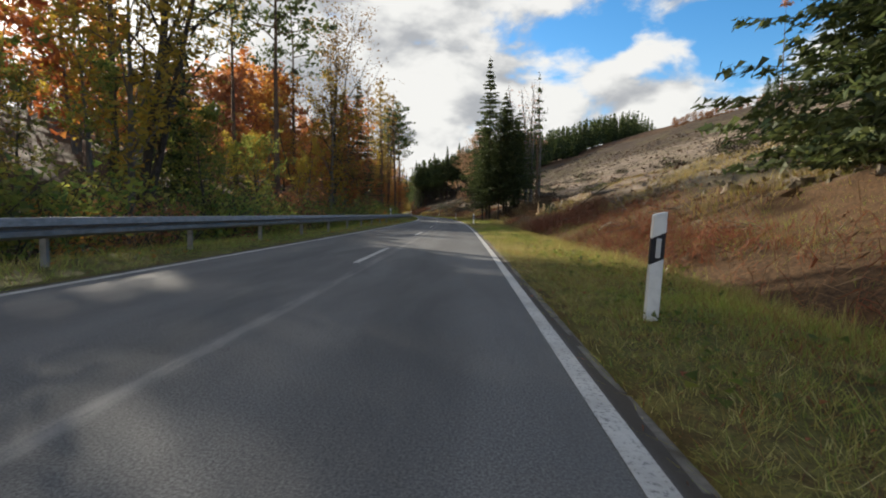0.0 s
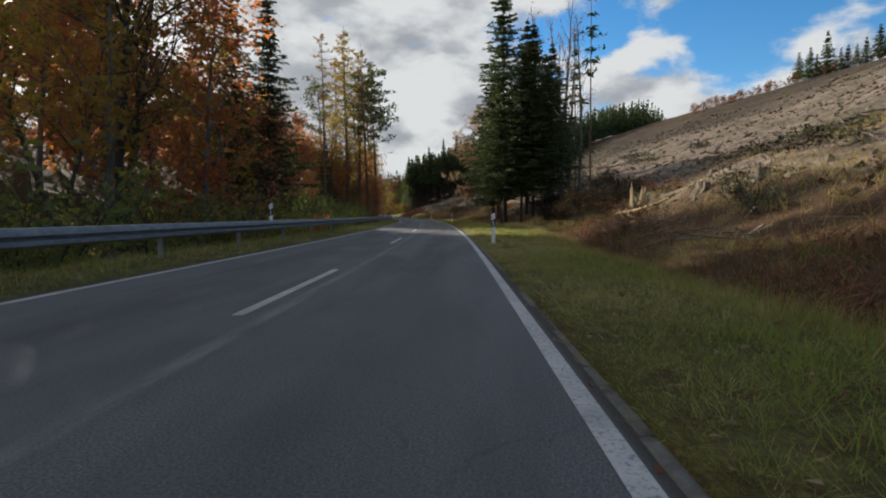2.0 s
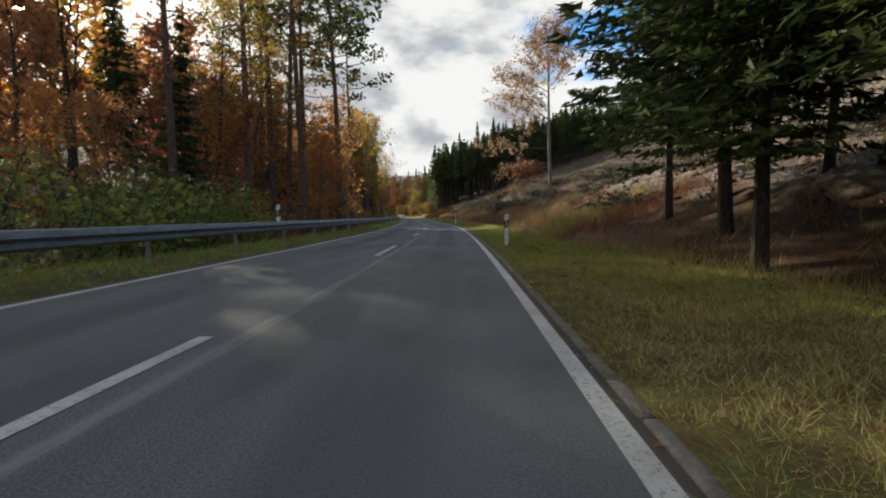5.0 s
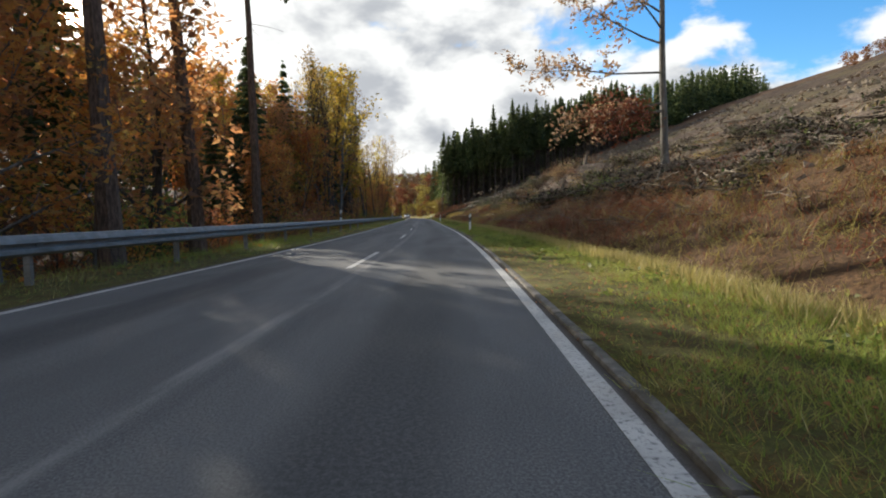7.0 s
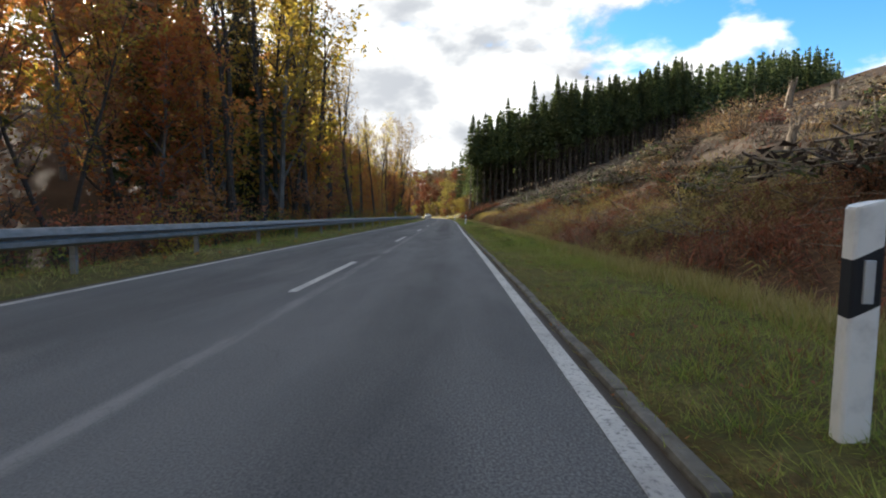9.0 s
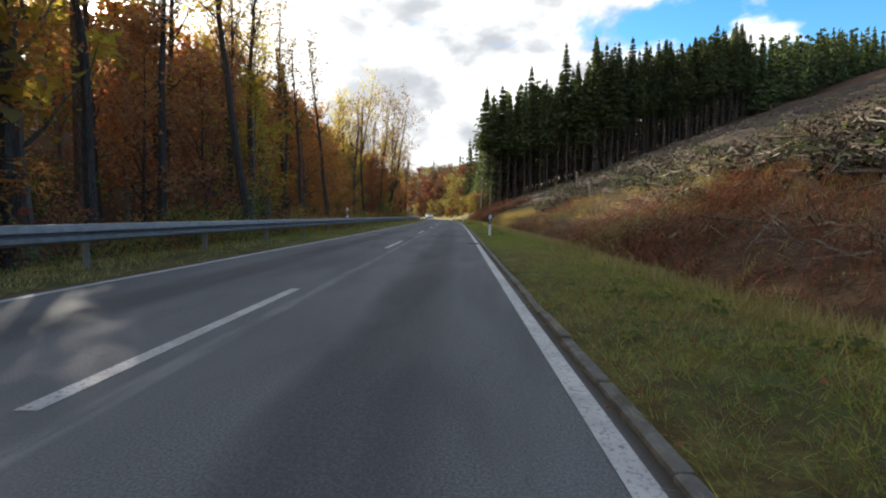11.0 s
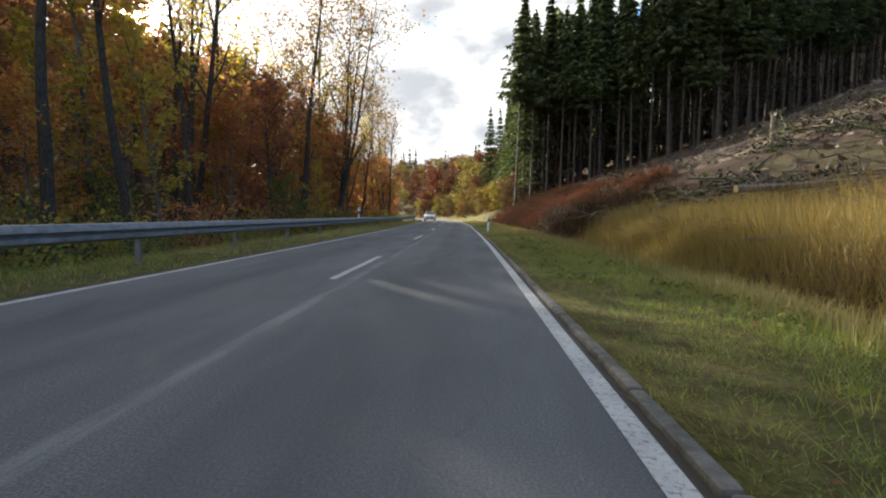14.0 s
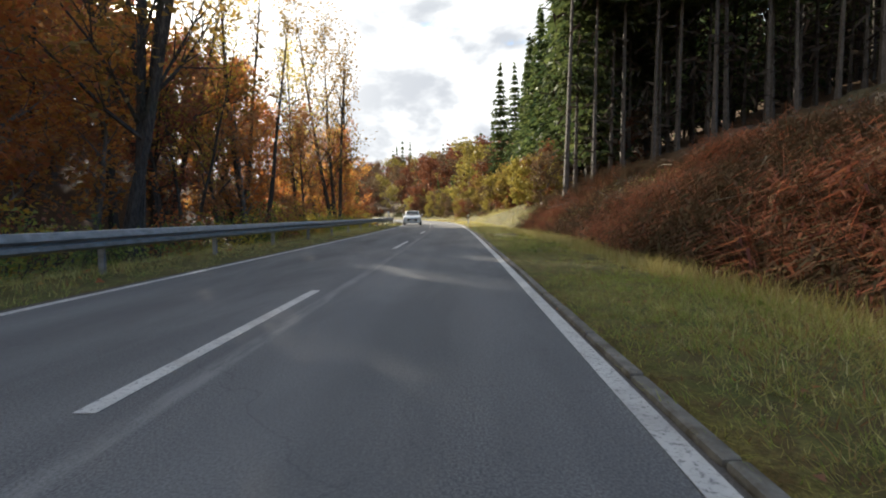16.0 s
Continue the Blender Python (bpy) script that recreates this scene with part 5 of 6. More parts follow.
def blades(name, s, l, tall, wide, mat, label, seed, bend=0.45):
    """Grass: each blade leans its own way, thin at the tip."""
    rng = np.random.default_rng(seed)
    n = len(s)
    p = lay(s, l)
    a = rng.uniform(0, math.tau, n)
    side = np.stack([np.cos(a), np.sin(a), np.zeros(n)], -1) * (wide * rng.uniform(0.6, 1.4, n))[:, None]
    b = rng.uniform(0, math.tau, n)
    lean = np.stack([np.cos(b), np.sin(b), np.zeros(n)], -1) * (tall * rng.uniform(0.1, bend * 2, n))[:, None]
    up = np.zeros((n, 3))
    up[:, 2] = tall * rng.uniform(0.7, 1.25, n)
    base = p - (0, 0, 0.02)
    v = np.stack([base - side, base + side, base + up + lean], 1).reshape(-1, 3)
    k = 3 * np.arange(n)
    ob = mesh_object(name, v.tolist(), np.stack([k, k + 1, k + 2], 1).tolist(), M[mat])
    return tagged(ob, label, "grass", kind="stuff")


def scatter(n, s0, s1, l0, l1, seed, keep=None):
    rng = np.random.default_rng(seed)
    s, l = rng.uniform(s0, s1, n), rng.uniform(l0, l1, n)
    if keep is not None:
        m = keep(s, l) > rng.uniform(0, 1, n)
        s, l = s[m], l[m]
    return s, l


def verge_out(s):
    return 5.4 + 3.2 * np.exp(-((s - 66) / 13.0) ** 2)


def mown(s, l):
    return np.clip((verge_out(s) + 0.6 - l) / 0.7, 0, 1) * np.clip(0.9 + 0.4 * ripple(s * 3, l * 3, 1.0), 0.5, 1) * np.where(l < 3.0, 0.6, 1.0)


def tufts(name, n, per, zone, keep, tall, label, seed):
    """Tufts of grass: each a handful of leaning blades of one tone, green, olive or straw."""
    s, l = scatter(n, *zone, seed, keep)
    rng = np.random.default_rng(seed + 1)
    n = len(s)
    p = lay(s, l) - (0, 0, 0.008)
    size = tall(s, l) * rng.uniform(0.6, 1.35, n) * np.where(rng.random(n) < 0.04, 1.6, 1.0)
    dry = 1.25 * ripple(s * 1.6, l * 2.5, 4.0) + 0.5 * ripple(s * 6.0, l * 6.0, 14.0) + 0.3 * rng.normal(size=n) + 0.75 * np.exp(-((s - 58) / 20.0) ** 2) + 0.95 * np.clip((s - 190) / 22, 0, 1)
    dry = dry + 0.5 * np.exp(-np.maximum(s, 0) / 9.0) + 1.5 * np.exp(-((s - 26.5) / 2.0) ** 2 - ((l - 4.2) / 0.75) ** 2) + 0.55 * np.exp(-((l - verge_out(s)) / 0.5) ** 2) * (s > 95)
    dry = np.repeat(dry, per) + 0.42 * rng.normal(size=n * per)
    tone = np.where(dry > 1.0, 2, np.where(dry > 0.34, 1, 0))
    brown = 0.08 + 0.22 * np.clip(0.2 + ripple(s * 2.2, l * 2.2, 17.0), 0, 1) + 0.25 * np.clip((14 - s) / 8, 0, 1) * np.clip(l - 3.8, 0, 1)
    tone = np.where(rng.random(n * per) < np.repeat(brown, per), 3, tone)
    P, S = np.repeat(p, per, 0), np.repeat(size, per)[:, None]
    m = n * per
    off = rng.normal(size=(m, 2)) * (0.055 + 0.12 * S)
    base = P + np.concatenate([off, np.zeros((m, 1))], 1)
    a = rng.uniform(0, math.tau, m)
    side = np.stack([np.cos(a), np.sin(a), np.zeros(m)], -1) * (0.0048 + 0.015 * S) * rng.uniform(0.5, 1.2, (m, 1))
    lean = np.concatenate([off * rng.uniform(0.2, 1.2, (m, 1)) + rng.normal(size=(m, 2)) * 0.4 * S, S * rng.uniform(0.4, 1.15, (m, 1))], 1)
    v = np.stack([base - side * 0.5, base + side * 0.5, base + lean], 1).reshape(-1, 3)
    k = 3 * np.arange(m)
    ob = mesh_object(name, v.tolist(), np.stack([k, k + 1, k + 2], 1).tolist(), (M["grass"], M["olive"], M["straw"], M["bracken"]))
    ob.data.polygons.foreach_set("material_index", tone.astype(np.int32))
    tagged(ob, label, "grass", kind="stuff")


tufts("verge_grass", 165000, 20, (-3, 246, 2.925, 9.2), lambda s, l: mown(s, l) * np.where((s > 101) & (s < 112) & (l < 3.9), 0.25, 1.0) * np.where(s > 232, 0.35, 1.0) * np.where(l > 5.6, 0.4, 1.0), lambda s, l: 0.060 + 0.036 * np.clip((l - 3.0) / 0.8, 0, 1) + 0.08 * np.clip((l - verge_out(s) + 0.9) / 0.9, 0, 1) + 0.035 * ripple(s * 2, l * 3, 3.0), "uneven green and straw-coloured verge grass beside the kerb", 2)
tufts("bank_grass", 15000, 7, (244, 318, 2.95, 10.5), lambda s, l: np.clip(0.7 + ripple(s * 2, l * 2, 5.0), 0.2, 1), lambda s, l: 0.24 + 0.06 * ripple(s, l * 3, 3.0), "yellow-green grass on the bank inside the bend", 23)
tufts("bank_grass", 24000, 6, (-3, 60, 5.6, 12.0), lambda s, l: np.clip(0.5 + ripple(s * 2, l * 2, 5.0), 0.08, 1) * np.exp(-np.maximum(l - 7, 0) / 3), lambda s, l: 0.15 + 0.04 * ripple(s, l * 3, 3.0), "rough olive and brown grass on the lower bank", 21)
tufts("verge_grass", 30000, 9, (-3, 280, -6.9, -3.02), lambda s, l: np.clip(0.75 + 0.5 * ripple(s * 3, l * 3, 1.5), 0.3, 1), lambda s, l: np.where(l > -3.5, 0.09, 0.19) + 0.03 * ripple(s, l * 3, 3.0), "green verge grass under the guard rail", 7)
s, l = scatter(190000, -3, 250, 4.4, 9.6, 5, lambda s, l: np.exp(-((l - verge_out(s) + 0.15) / 0.55) ** 2))
straw_s, straw_l = scatter(150000, 92, 250, 4.6, 6.6, 25, lambda s, l: np.exp(-((l - verge_out(s) + 0.3) / 0.5) ** 2) * np.clip(0.6 + ripple(s * 1.5, l * 1.5, 23.0), 0.1, 1))
blades("tall_edge_grass", straw_s, straw_l, np.full(len(straw_s), 0.27), np.full(len(straw_s), 0.007), "straw", "tall straw-coloured grass along the ditch", 26, 0.4)
blades("tall_edge_grass", s, l, 0.30 + 0.10 * ripple(s * 2, l * 3, 6.0), np.full(len(s), 0.0065), "olive", "tall yellowing grass along the ditch", 6, 0.35)
s, l = scatter(26000, 52, 78, 7.4, 11.2, 8, lambda s, l: np.exp(-((s - 65) / 9.0) ** 2) * np.clip(0.6 + ripple(s * 3, l * 3, 2.0), 0.1, 1))
blades("tall_edge_grass", s, l, np.full(len(s), 0.30), np.full(len(s), 0.0045), "straw", "tall bleached grass below the brushwood", 11, 0.5)
s, l = scatter(80000, 193, 217, 5.6, 11.5, 9, lambda s, l: np.clip((s - 193) / 4, 0, 1) * np.clip((216 - s) / 3, 0, 1) * np.clip((l - 5.6) / 0.8, 0, 1) * np.clip((10.6 - l) / 1.5 + ripple(s, l, 3.0), 0, 1) * np.clip(0.7 + ripple(s * 3, l * 3, 2.0), 0.1, 1))
tall = (0.22 + 0.40 * np.clip((l - 5.7) / 1.6, 0, 1)) * (1 + 0.5 * ripple(s * 2, l * 2, 1.0)) * np.clip((s - 190) / 14, 0.5, 1)
dun = ripple(s * 3, l * 3, 12.0) + np.sin(s * 97.0) * 0.4 > 0.6
blades("reed_grass", s[~dun], l[~dun], tall[~dun], np.full((~dun).sum(), 0.009), "reed", "tall yellow reed grass on the bank", 10, 0.42)
blades("reed_grass", s[dun], l[dun], tall[dun] * 1.1, np.full(dun.sum(), 0.008), "fern_tan", "tall withered tan stalks among reed grass", 12, 0.42)

s, l = scatter(130000, 8, 190, 6.6, 26.0, 14, lambda s, l: np.clip(ripple(s * 2.4, l * 2.4, 6.0) * 1.6 - 0.10, 0, 1) * np.where((s > 120) | (l > 9), 1.0, 0.3))
blades("slope_grass", s, l, 0.34 + 0.12 * ripple(s * 3, l * 3, 1.0), np.full(len(s), 0.010), "reed", "yellowed grass clumps between the bracken on the slope", 15, 0.6)

s, l = scatter(150000, 4, 246, 7.0, 30.0, 17, lambda s, l: np.clip(0.45 + ripple(s * 2.0, l * 2.0, 2.0), 0.05, 1) * np.exp(-(l - 7) / 16))
blades("heath_stubble", s, l, 0.17 + 0.07 * ripple(s * 3, l * 3, 1.0), np.full(len(s), 0.016), "bracken", "low withered brown stalks covering the slope", 18, 0.8)


def weeds(n, seed):
    """Low leafy weeds among the verge grass."""
    rng = np.random.default_rng(seed)
    s, l = scatter(n, -2, 245, 3.3, 6.2, seed, lambda s, l: np.clip(0.35 + ripple(s * 1.5, l * 1.5, 8.0), 0.05, 1))
    k = 16
    p = np.repeat(lay(s, l), k, 0) + rng.normal(size=(len(s) * k, 3)) * (0.10, 0.10, 0.03) + (0, 0, 0.07)
    sh = Shape()
    sh.cards(p, 0.045, rng, 0.75, 1.5)
    tagged(new("verge_weeds", sh.mesh("verge_weeds", M["green"])), "low green leafy weeds among the verge grass", "weeds", kind="stuff")


weeds(2600, 16)


def bracken_field():
    rng = np.random.default_rng(30)
    cand_s, cand_l = scatter(62000, -4, 275, 5.6, 22.0, 31)
    more_s, more_l = scatter(24000, -4, 62, 5.8, 13.0, 32)
    near_s, near_l = scatter(23000, 90, 196, 5.6, 12.0, 33)
    end_s, end_l = scatter(17000, 214, 256, 5.5, 12.0, 34)
    cand_s, cand_l = np.concatenate([cand_s, more_s, near_s, end_s]), np.concatenate([cand_l, more_l, near_l, end_l])
    out = verge_out(cand_s)
    band = np.clip((cand_l - out - 0.1) / 0.5, 0, 1) * np.clip((out + 5.2 + 4.0 * np.exp(-((cand_s - 122) / 22.0) ** 2) + 3.8 * np.clip((cand_s - 218) / 10, 0, 1) + 2.2 * ripple(cand_s, cand_l, 6.0) - cand_l) / 1.5, 0, 1)
    zone = np.where(cand_s < 62, np.where(cand_s > 40, 0.42, 0.95), np.where(cand_s < 90, 0.10, 0.85))
    zone = np.where((cand_s > 195) & (cand_s < 215) & (cand_l < 9.6), 0.10, zone)
    zone = np.where(cand_s > 258, 0.12, zone) * np.where(cand_l > 13, 0.6, 1.0)
    zone = zone * np.where(cand_s > 214, 1.25, 1.0)
    m = band * zone * np.clip(0.8 + 0.6 * ripple(cand_s * 2, cand_l * 2, 7.0), 0.15, 1) > rng.uniform(0, 1, len(cand_s))
    s, l = cand_s[m], cand_l[m]
    tall = np.where((s > 216) & (s < 262), 0.72, 0.58) * rng.uniform(0.5, 1.3, len(s)) * np.clip(1.0 + 0.6 * ripple(s * 3, l * 3, 8.0), 0.4, 1.3)
    n = len(s)
    p = lay(s, l) - (0, 0, 0.05)
    a = rng.uniform(0, math.tau, n)
    d = np.stack([np.cos(a), np.sin(a), np.zeros(n)], -1)
    side = np.stack([-np.sin(a), np.cos(a), np.zeros(n)], -1)
    up = np.array((0, 0, 1.0))
    arch = rng.uniform(0.35, 1.1, n)[:, None]

    def along(t):
        return p + d * tall[:, None] * arch * t * (0.35 + 0.65 * t) + up * tall[:, None] * (t * 1.35 - 0.75 * t * t * arch)

    V, F, k0 = [], [], 0
    ts = (0.0, 0.5, 1.0)
    for t0, t1 in zip(ts[:-1], ts[1:]):
        q0, q1 = along(t0), along(t1)
        w0 = side * 0.006
        V.append(np.stack([q0 - w0, q0 + w0, q1 + w0 * 0.5, q1 - w0 * 0.5], 1).reshape(-1, 3))
        k = k0 + 4 * np.arange(n)
        F += np.stack([k, k + 1, k + 2, k + 3], 1).tolist()
        k0 += 4 * n
    for t in (0.26, 0.40, 0.54, 0.68, 0.80, 0.92):
        for sg in (-1, 1):
            q = along(t)
            ln = tall[:, None] * 0.5 * (1.2 - t) * rng.uniform(0.5, 1.3, (n, 1))
            tip = q + side * sg * ln + d * ln * 0.5 - up * ln * rng.uniform(0.1, 0.6, (n, 1))
            w0 = d * ln * 0.065
            V.append(np.stack([q - w0, q + w0, tip], 1).reshape(-1, 3))
            k = k0 + 3 * np.arange(n)
            F += np.stack([k, k + 1, k + 2], 1).tolist()
            k0 += 3 * n
    # tan fronds in random clumps; the extra ones near s = 112 paint sunlit bracken
    tan = (ripple(s * 4, l * 4, 11.0) + rng.normal(size=n) * 0.5 + 0.45 * np.exp(-((s - 112) / 20.0) ** 2) > 0.5).astype(np.int32)
    green = (ripple(s * 2.5, l * 2.5, 21.0) + rng.normal(size=n) * 0.3 > 0.30) & (s > 92) & (s < 212)
    tan = np.where(green, 2, tan).astype(np.int32)
    tan = np.where((s > 214) & (rng.random(n) < 0.8), 0, tan)
    # dark brown patches: dead fronds, with the bank's shade put into their colour
    shade_brown = ((s > 214) | ((s > 40) & (s < 62))) & (ripple(s * 3.2, l * 3.2, 41.0) + rng.normal(size=n) * 0.3 < np.where(s > 214, 0.28, 0.05))
    tan = np.where(shade_brown, 3, tan).astype(np.int32)
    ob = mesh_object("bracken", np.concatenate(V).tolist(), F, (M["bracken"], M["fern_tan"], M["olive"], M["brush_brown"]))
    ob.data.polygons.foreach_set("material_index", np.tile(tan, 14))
    tagged(ob, "withered red-brown bracken covering the bank above the ditch", "fern", kind="stuff")


bracken_field()


def litter(name, n, zone, mat, label, size, seed):
    s0, s1, l0, l1 = zone
    s, l = scatter(n, s0, s1, l0, l1, seed)
    sh = Shape()
    p = lay(s, l)
    p[:, 2] = np.where((l > -2.98) & (l < 2.86), 0.012, p[:, 2] + 0.04)
    sh.cards(p, size, np.random.default_rng(seed), 0.9, 1.3)
    tagged(new(name, sh.mesh(name, M[mat])), label, "fallen leaves", kind="stuff")


litter("fallen_leaves", 3600, (32, 84, 3.0, 8.0), "tan", "brown and tan fallen leaves lying in the mown grass", 0.034, 45)
litter("fallen_leaves", 3000, (-3, 290, 3.0, 6.5), "russet", "brown fallen leaves scattered in the verge", 0.03, 41)
litter("fallen_leaves", 700, (-3, 290, 2.80, 2.94), "russet", "brown fallen leaves gathered along the kerb", 0.03, 43)
litter("fallen_leaves", 700, (100, 113, 2.98, 4.1), "russet", "brown fallen leaves on the bare strip beside the kerb", 0.024, 44)
litter("fallen_leaves", 2400, (-3, 290, -14, -3.4), "orange", "orange fallen leaves under the trees", 0.09, 42)


# ---- the cleared slope: stumps, trunks, brash ----
def stump(seed, r, h, label):
    rng = np.random.default_rng(seed)
    root = new("tree_stump")
    sides = 11
    wob = 1 + 0.12 * rng.normal(size=sides)
    prof = ((-0.25, 1.9), (0.0, 1.45), (0.12, 1.12), (h * 0.6, 1.0), (h, 0.97))
    v, f = [], []
    for i, (z, k) in enumerate(prof):
        for j in range(sides):
            a = j * math.tau / sides
            rr = r * k * (1 + (wob[j] - 1) * (2.2 if i < 2 else 1))
            v.append((rr * math.cos(a), rr * math.sin(a), z + (0.03 * math.sin(a) if i == 4 else 0)))
    for i in range(len(prof) - 1):
        for j in range(sides):
            f.append((i * sides + j, i * sides + (j + 1) % sides, (i + 1) * sides + (j + 1) % sides, (i + 1) * sides + j))
    mesh_object("bark", v, f, M["deadwood"], root)
    top = [(x * 0.99, y * 0.99, z + 0.002) for x, y, z in v[-sides:]]
    spl = [(r * 0.2 * math.cos(a), r * 0.2 * math.sin(a), h + rng.uniform(0.0, 0.05)) for a in (0.3, 2.4, 4.5)]
    n = sides
    faces = [(j, (j + 1) % n, n + (j * 3 // n)) for j in range(n)] + [(n, n + 1, n + 2)]
    for j in range(n):
        a_, b_ = n + j * 3 // n, n + ((j + 1) % n) * 3 // n
        if a_ != b_:
            faces.append((a_, (j + 1) % n, b_))
    mesh_object("cut_face", top + spl, faces, M["cutwood"], root, "pale sawn wood")
    return tagged(root, label, "stump", "stumps on the cleared slope")


stumps = Grove([stump(50, 0.24, 0.35, "grey sawn tree stump on the cleared slope"), stump(51, 0.18, 0.45, "weathered sawn stump on the bare slope"), stump(52, 0.30, 0.30, "broad low stump with root flares on the slope")])
r2 = random.Random(77)
count = 0
while count < 290:
    s, l = r2.uniform(5, 250), 10.5 + 95 * r2.random() ** 1.4
    if 66 < s < 92 and l < 15:
        continue
    stumps.plant(s, l, r2.uniform(0.55, 1.0))
    count += 1


def snapped(seed, h, label):
    """A tall broken stump with splinters."""
    rng = np.random.default_rng(seed)
    sh = Shape()
    trunk = curve_pts((0, 0, -0.3), (0.03, 0.02, 1), h + 0.3, 4, rng, 0.03)
    sh.tube(trunk, [0.24, 0.17, 0.15, 0.14, 0.12], 9)
    for i in range(9):
        a = i * math.tau / 9 + 0.2
        q = trunk[-1] + np.array((math.cos(a) * 0.12, math.sin(a) * 0.12, -0.1))
        sh.tube([q, q + np.array((math.cos(a) * 0.04, math.sin(a) * 0.04, rng.uniform(0.15, 0.5)))], [0.045, 0.004], 4)
    root = new("broken_stump")
    ob = new("trunk", sh.mesh("trunk", M["deadwood"]))
    ob.parent = root
    return tagged(root, label, "stump")


for i, (s, l, h) in enumerate(((191.0, 12.2, 1.5), (141.8, 13.2, 1.2), (148.3, 17.4, 1.2), (150.3, 21.0, 1.4), (207.0, 19.5, 1.5), (164.0, 14.0, 0.9), (226.0, 20.0, 1.6), (131.0, 24.0, 1.3))):
    ob = snapped(60 + i, h, "tall splintered grey stump among brash on the slope")
    ob.matrix_basis = Matrix.Translation(ground_at(s, l, -0.05)) @ Euler((0.04, -0.05, i)).to_matrix().to_4x4()


def torn_stump():
    """A thick stump torn open into tall pale shards, with bark left on its back."""
    rng = np.random.default_rng(77)
    root = new("torn_stump")
    base = Shape()
    base.tube([(0, 0, -0.3), (0, 0, 0.15), (0.02, 0, 0.42)], [0.50, 0.38, 0.33], 12)
    ob = new("base", base.mesh("base", M["deadwood"]))
    ob.parent = root
    for i in range(15):
        a = i * math.tau / 15
        q = np.array((math.cos(a) * 0.28, math.sin(a) * 0.28, 0.30))
        tall = rng.uniform(0.25, 0.55) + (0.65 if i in (1, 2, 6, 7, 8, 12) else 0.0)
        tip = q + np.array((math.cos(a) * 0.10, math.sin(a) * 0.10, tall))
        mid = (q + tip) / 2 + rng.normal(size=3) * 0.02
        sh = Shape()
        sh.tube([q, mid, tip], [0.085, 0.065, 0.008], 5)
        ob = new("shard", sh.mesh("shard", M["deadwood" if i in (6, 9, 10) else "cutwood"]))
        ob.parent = root
    return tagged(root, "thick torn stump with pale upright shards on the slope", "stump")


torn_stump().matrix_basis = Matrix.Translation(ground_at(53.4, 10.7, -0.05))


def log_thing(seed, ln, r, label, wood="deadwood"):
    rng = np.random.default_rng(seed)
    sh = Shape()
    pts = curve_pts((-ln / 2, 0, 0), (1, 0, 0), ln, 5, rng, 0.03)
    sh.tube(pts, [r, r * 0.96, r * 0.9, r * 0.85, r * 0.8, r * 0.7], 7)
    for i in range(4):
        p = pts[1 + i]
        d = rng.normal(size=3) * (0.4, 1, 1) + (0, 0, 0.6)
        sh.tube([p, p + d / np.linalg.norm(d) * rng.uniform(0.2, 0.6)], [0.025, 0.008], 4)
    root = new("fallen_trunk")
    ob = new("trunk", sh.mesh("trunk", M[wood]))
    ob.parent = root
    for k, e in ((0, pts[0]), (1, pts[-1])):
        rr = (r, r * 0.7)[k] * 0.985
        c = [(e[0] + (0.004 if k else -0.004), e[1] + rr * math.cos(a * math.tau / 9), e[2] + rr * math.sin(a * math.tau / 9)) for a in range(9)]
        mesh_object("cut_end", c, [tuple(range(9))], M["cutwood"], root, "pale cut end")
    return tagged(root, label, "log")


logs = [log_thing(90, 4.5, 0.11, "grey fallen trunk lying on the cleared slope"), log_thing(91, 2.6, 0.14, "short pale log lying among brash"), log_thing(92, 6.0, 0.085, "long thin fallen trunk on the slope")]
for seed, ln, r, a, b in ((93, 5.2, 0.10, (55.6, 10.5), (50.8, 9.9)), (94, 2.8, 0.07, (53.2, 9.9), (51.2, 10.9))):
    ob = log_thing(seed, ln, r, "peeled pale trunk lying beside the torn stump", "cutwood")
    p0, p1 = ground_at(*a, 0.12), ground_at(*b, 0.16)
    ob.matrix_basis = Matrix.Translation((p0 + p1) / 2) @ (p1 - p0).to_track_quat("X", "Z").to_matrix().to_4x4()
done = set()
for i in range(64):
    s, l = r2.uniform(10, 250), 9.5 + 40 * r2.random() ** 1.5
    if 62 < s < 94 and l < 16:
        continue
    j = i % 3
    a = r2.uniform(-0.8, 0.8) + (1.57 if r2.random() < 0.5 else 0)
    dx = 1.0
    p0, p1 = ground_at(s, l), ground_at(s + math.sin(a) * dx, l + math.cos(a) * dx)
    way_ = (p1 - p0).normalized()
    m = Matrix.Translation(p0 + Vector((0, 0, 0.10))) @ way_.to_track_quat("X", "Z").to_matrix().to_4x4()
    ob = copy_thing(logs[j], m) if j in done else logs[j]
    ob.matrix_basis = m
    done.add(j)


